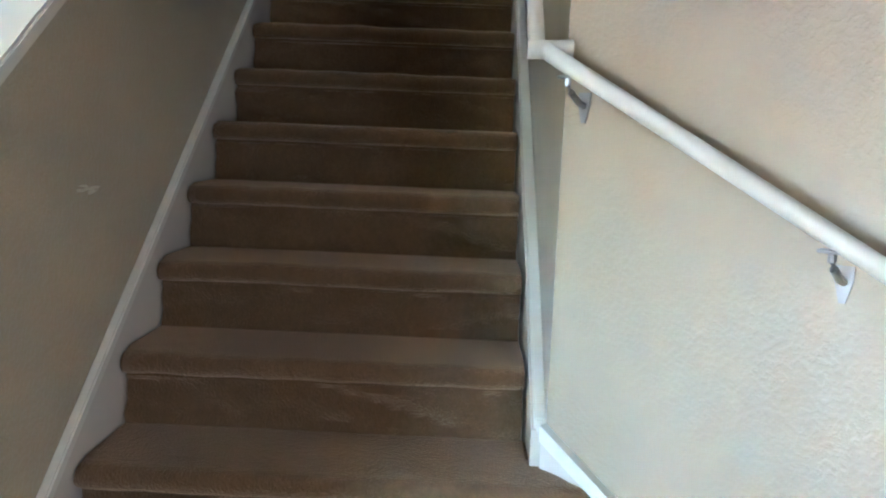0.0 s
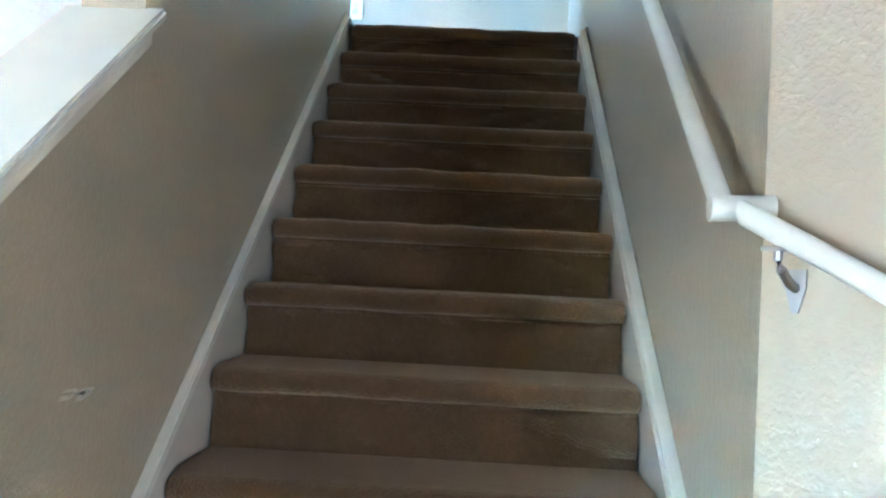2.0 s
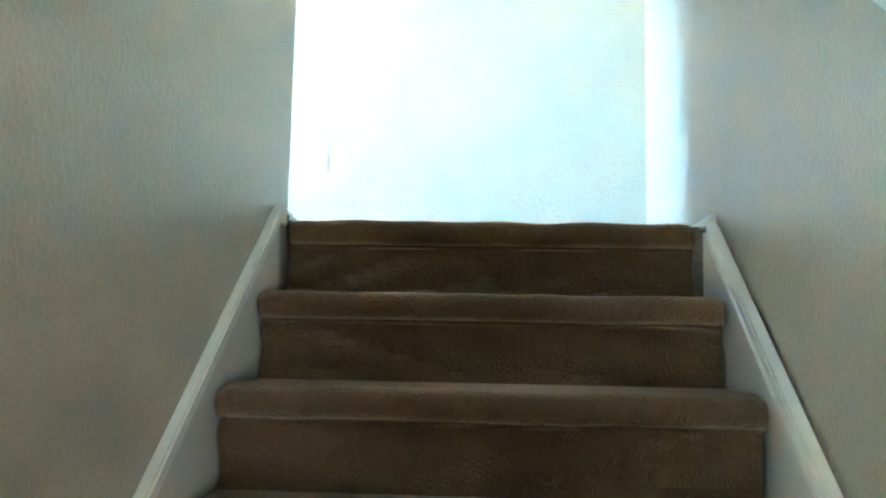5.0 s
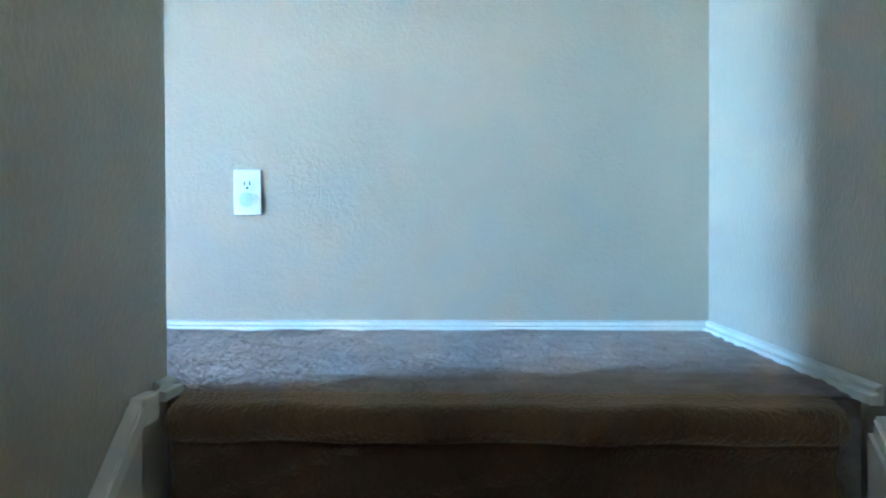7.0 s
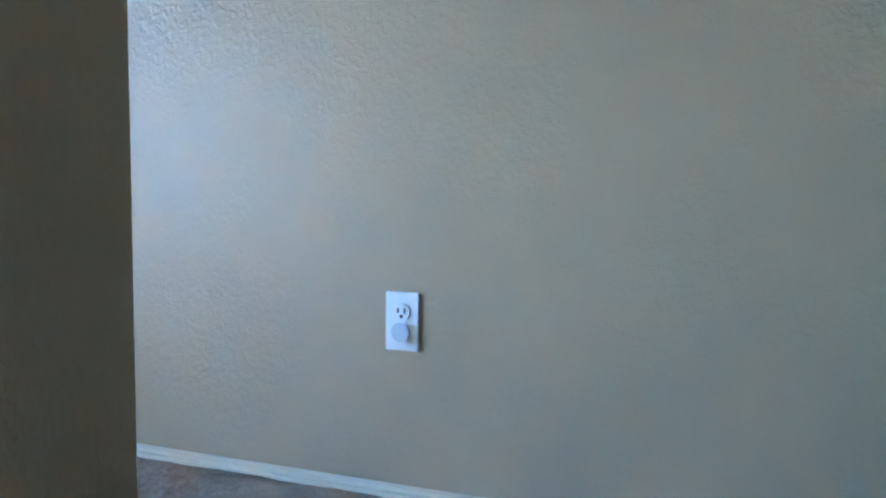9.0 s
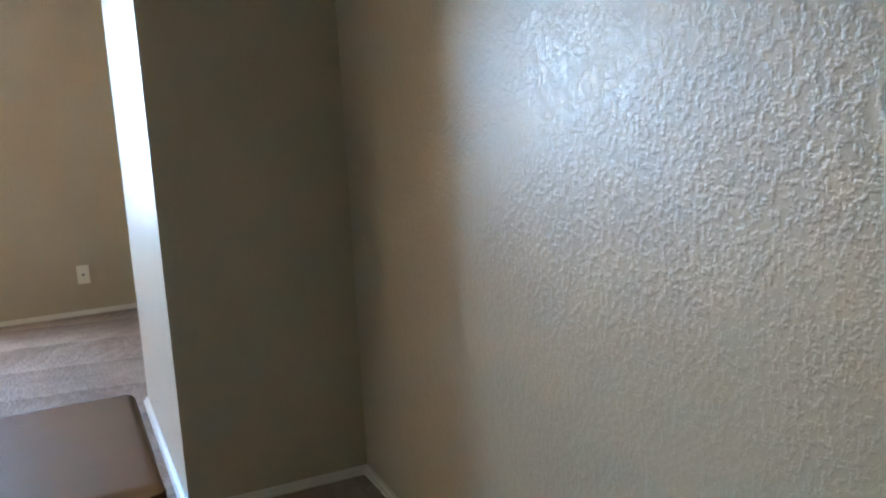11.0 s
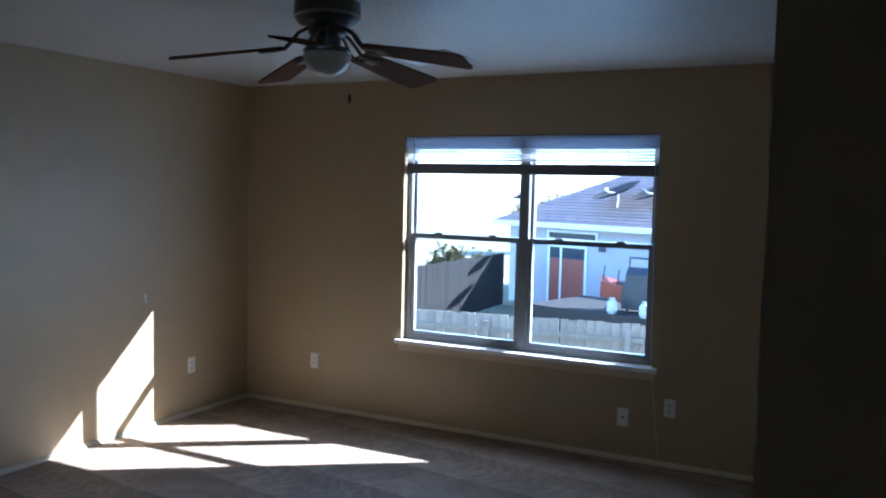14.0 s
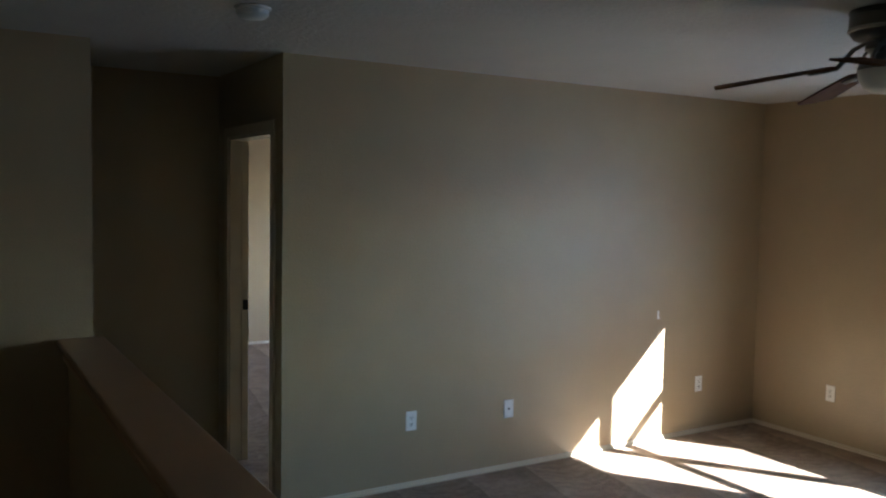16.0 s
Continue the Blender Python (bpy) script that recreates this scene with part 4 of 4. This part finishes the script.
part("wall_lamp", boxes((4.0, -0.12, 2.05, 4.25, -0.016, 2.2), bevel=0.02), GRILL, house)
for lx, ly, r in ((4.1, 0.7, 0.85), (5.6, 0.7, 0.8), (0.35, 0.3, 0.40)):
    roof_z = EV + min(lx + OV, ly + OV) / (6.0 + OV) * (RZ - EV)
    ds = thing("satellite_dish", "grey satellite dish on the shingle roof", "satellite dish", "satellite dishes", HM @ pose(lx, ly, roof_z))
    part("dish", lathe([(0.02, 0.0), (r * 0.5, 0.03), (r * 0.85, 0.09), (r, 0.14), (r * 0.98, 0.15), (r * 0.5, 0.05), (0.02, 0.02)], 24, pose(0, 0, 0.45, 18, -14, 0)), DECK, ds, smooth=True)
    part("mast", tube([(0, 0, -0.02), (0, 0.05, 0.3), (0, 0, 0.47)], 0.025, 8), WHITEP, ds)
    part("feed_arm", tube([(0, 0, 0.45), (-0.1, -0.4, 0.5), (-0.12, -0.55, 0.62)], 0.015, 6), WHITEP, ds)

# deck, grill, gas bottles
DM = Matrix.Translation((-20.6, -7.4, G)) @ Matrix.Rotation(math.atan2(0.939, 0.25), 4, "Z")
deck = thing("deck", "low wooden deck behind the fence, house shadow put into its colour", "deck", m=DM)
for k in range(14):
    part("plank", boxes((0, 0.2 * k, 0.94, 7.0, 0.2 * k + 0.19, 0.98)), DECK, deck)
for x in (0.1, 3.4, 6.8):
    part("beam", boxes((x, 0, 0, x + 0.1, 2.78, 0.94)), DECK, deck)
part("rim", boxes((0, -0.03, 0.66, 7.0, 0.0, 0.98)), DECK, deck)
DT = DM @ pose(0, 0, 0.98)
gr = thing("gas_grill", "black gas grill on the deck", "grill", m=DT @ pose(2.5, 0.55, 0))
part("cart", boxes((0, 0, 0.1, 1.0, 0.5, 0.75), bevel=0.01), GRILL, gr)
bm = extrude_poly([(0.0, 0.75), (0.5, 0.75), (0.5, 1.0), (0.38, 1.15), (0.15, 1.15), (0.0, 0.98)], "x", 0.1, 0.9)
part("hood", bm, GRILL, gr)
part("side_shelf", boxes((-0.3, 0.05, 0.72, 0.0, 0.45, 0.76), (1.0, 0.05, 0.72, 1.3, 0.45, 0.76)), GRILL, gr)
for x in (0.05, 0.95):
    part("leg", boxes((x - 0.03, 0.2, 0, x + 0.03, 0.26, 0.1)), GRILL, gr)
fr_ = thing("wire_rack", "black metal frame rack standing behind the grill", "rack", m=DT @ pose(2.3, 1.3, 0))
for x in (0.0, 0.85):
    part("upright", tube([(x, 0, 0), (x, 0, 1.36)], 0.025, 8), GRILL, fr_)
for z in (1.0, 1.34):
    part("crossbar", tube([(0, 0, z), (0.85, 0, z)], 0.025, 8), GRILL, fr_)
wb = thing("wheelbarrow", "red wheelbarrow leaning upright on the deck", "wheelbarrow", m=DT @ pose(2.05, 0.6, 0.12, -68, 12, 10) @ Matrix.Diagonal((0.78, 0.78, 0.78, 1)))
bm = extrude_poly([(0.0, 0.0), (0.75, 0.0), (0.9, 0.35), (-0.15, 0.35)], "y", -0.3, 0.3)
part("tray", bm, REDP, wb, "faded red tray", m=pose(-0.3, -0.5, 0.1))
for s in (-0.25, 0.25):
    part("handle", tube([(s, -0.2, 0.1), (s, -1.35, 0.2)], 0.02, 8), DECK, wb)
part("wheel", lathe([(0.03, -0.04), (0.16, -0.04), (0.19, 0), (0.16, 0.04), (0.03, 0.04)], 20, pose(0, 0.15, 0.19, 0, 90, 0)), GRILL, wb)


def gas_bottle(m):
    root = thing("gas_bottle", "white propane bottle on the deck", "gas bottle", "gas bottles", m)
    part("tank", lathe([(0.11, 0.0), (0.11, 0.03), (0.15, 0.06), (0.155, 0.12), (0.155, 0.30), (0.13, 0.37), (0.06, 0.40), (0.03, 0.41)], 24), TANK, root, smooth=True)
    part("collar", lathe([(0.085, 0.385), (0.09, 0.47), (0.082, 0.47), (0.078, 0.385)], 20), TANK, root)
    part("valve", lathe([(0.02, 0.40), (0.02, 0.45), (0.03, 0.455), (0.03, 0.47)], 12), STEEL, root)
    return root


gas_bottle(DT @ pose(2.48, 0.15, 0) @ Matrix.Diagonal((0.85, 0.85, 0.85, 1)))
gas_bottle(DT @ pose(3.38, 0.15, 0) @ Matrix.Diagonal((0.85, 0.85, 0.85, 1)))

# bare and leafy trees beyond


def tree(name, label, at, h, seed, leaves, material=LEAF):
    rnd = random.Random(seed)
    root = thing(name, label, "tree", m=Matrix.Translation(at))
    bm = bmesh.new()
    tips = []

    def limb(p, d, length, r, depth):
        pts, q, dd = [p], p.copy(), d.copy()
        for k in range(4):
            dd = (dd + Vector((rnd.uniform(-.2, .2), rnd.uniform(-.2, .2), rnd.uniform(-.05, .15)))).normalized()
            q = q + dd * length / 4
            pts.append(q.copy())
        tube(pts, [r, r * .85, r * .7, r * .55, r * .4], 6, bm)
        tips.extend(pts[2:])
        if depth:
            for k in range(4):
                b = pts[2 + k % 3]
                a = rnd.uniform(0, 6.28)
                limb(b, (dd * 0.7 + Vector((math.cos(a), math.sin(a), rnd.uniform(0.0, 0.6)))).normalized(), length * 0.62, r * 0.5, depth - 1)
    limb(Vector((0, 0, -0.1)), Vector((0, 0, 1)), h * 0.45, h * 0.022, 3)
    part("trunk", bm, BARK, root)
    bm = bmesh.new()
    for k in range(leaves):
        c = rnd.choice(tips) + Vector((rnd.gauss(0, .3), rnd.gauss(0, .3), rnd.gauss(0, .3)))
        s = rnd.uniform(.08, .2)
        u = Vector((rnd.gauss(0, 1), rnd.gauss(0, 1), rnd.gauss(0, 1))).normalized() * s
        v = u.orthogonal().normalized() * s * .6
        bm.faces.new([bm.verts.new(c + w) for w in (u, v, -u, -v)])
    part("crown", bm, material, root, "sparse dry leaves")


tree("tree", "sparse winter tree beyond the neighbouring house", (-50, -17.5, G), 4.6, 3, 1800)
tree("shrub", "low dry shrub behind the dark fence", (-31, -15.2, G), 1.5, 11, 900)
tree("shrub", "low dry shrub behind the dark fence", (-30, -13.2, G), 1.3, 15, 700)
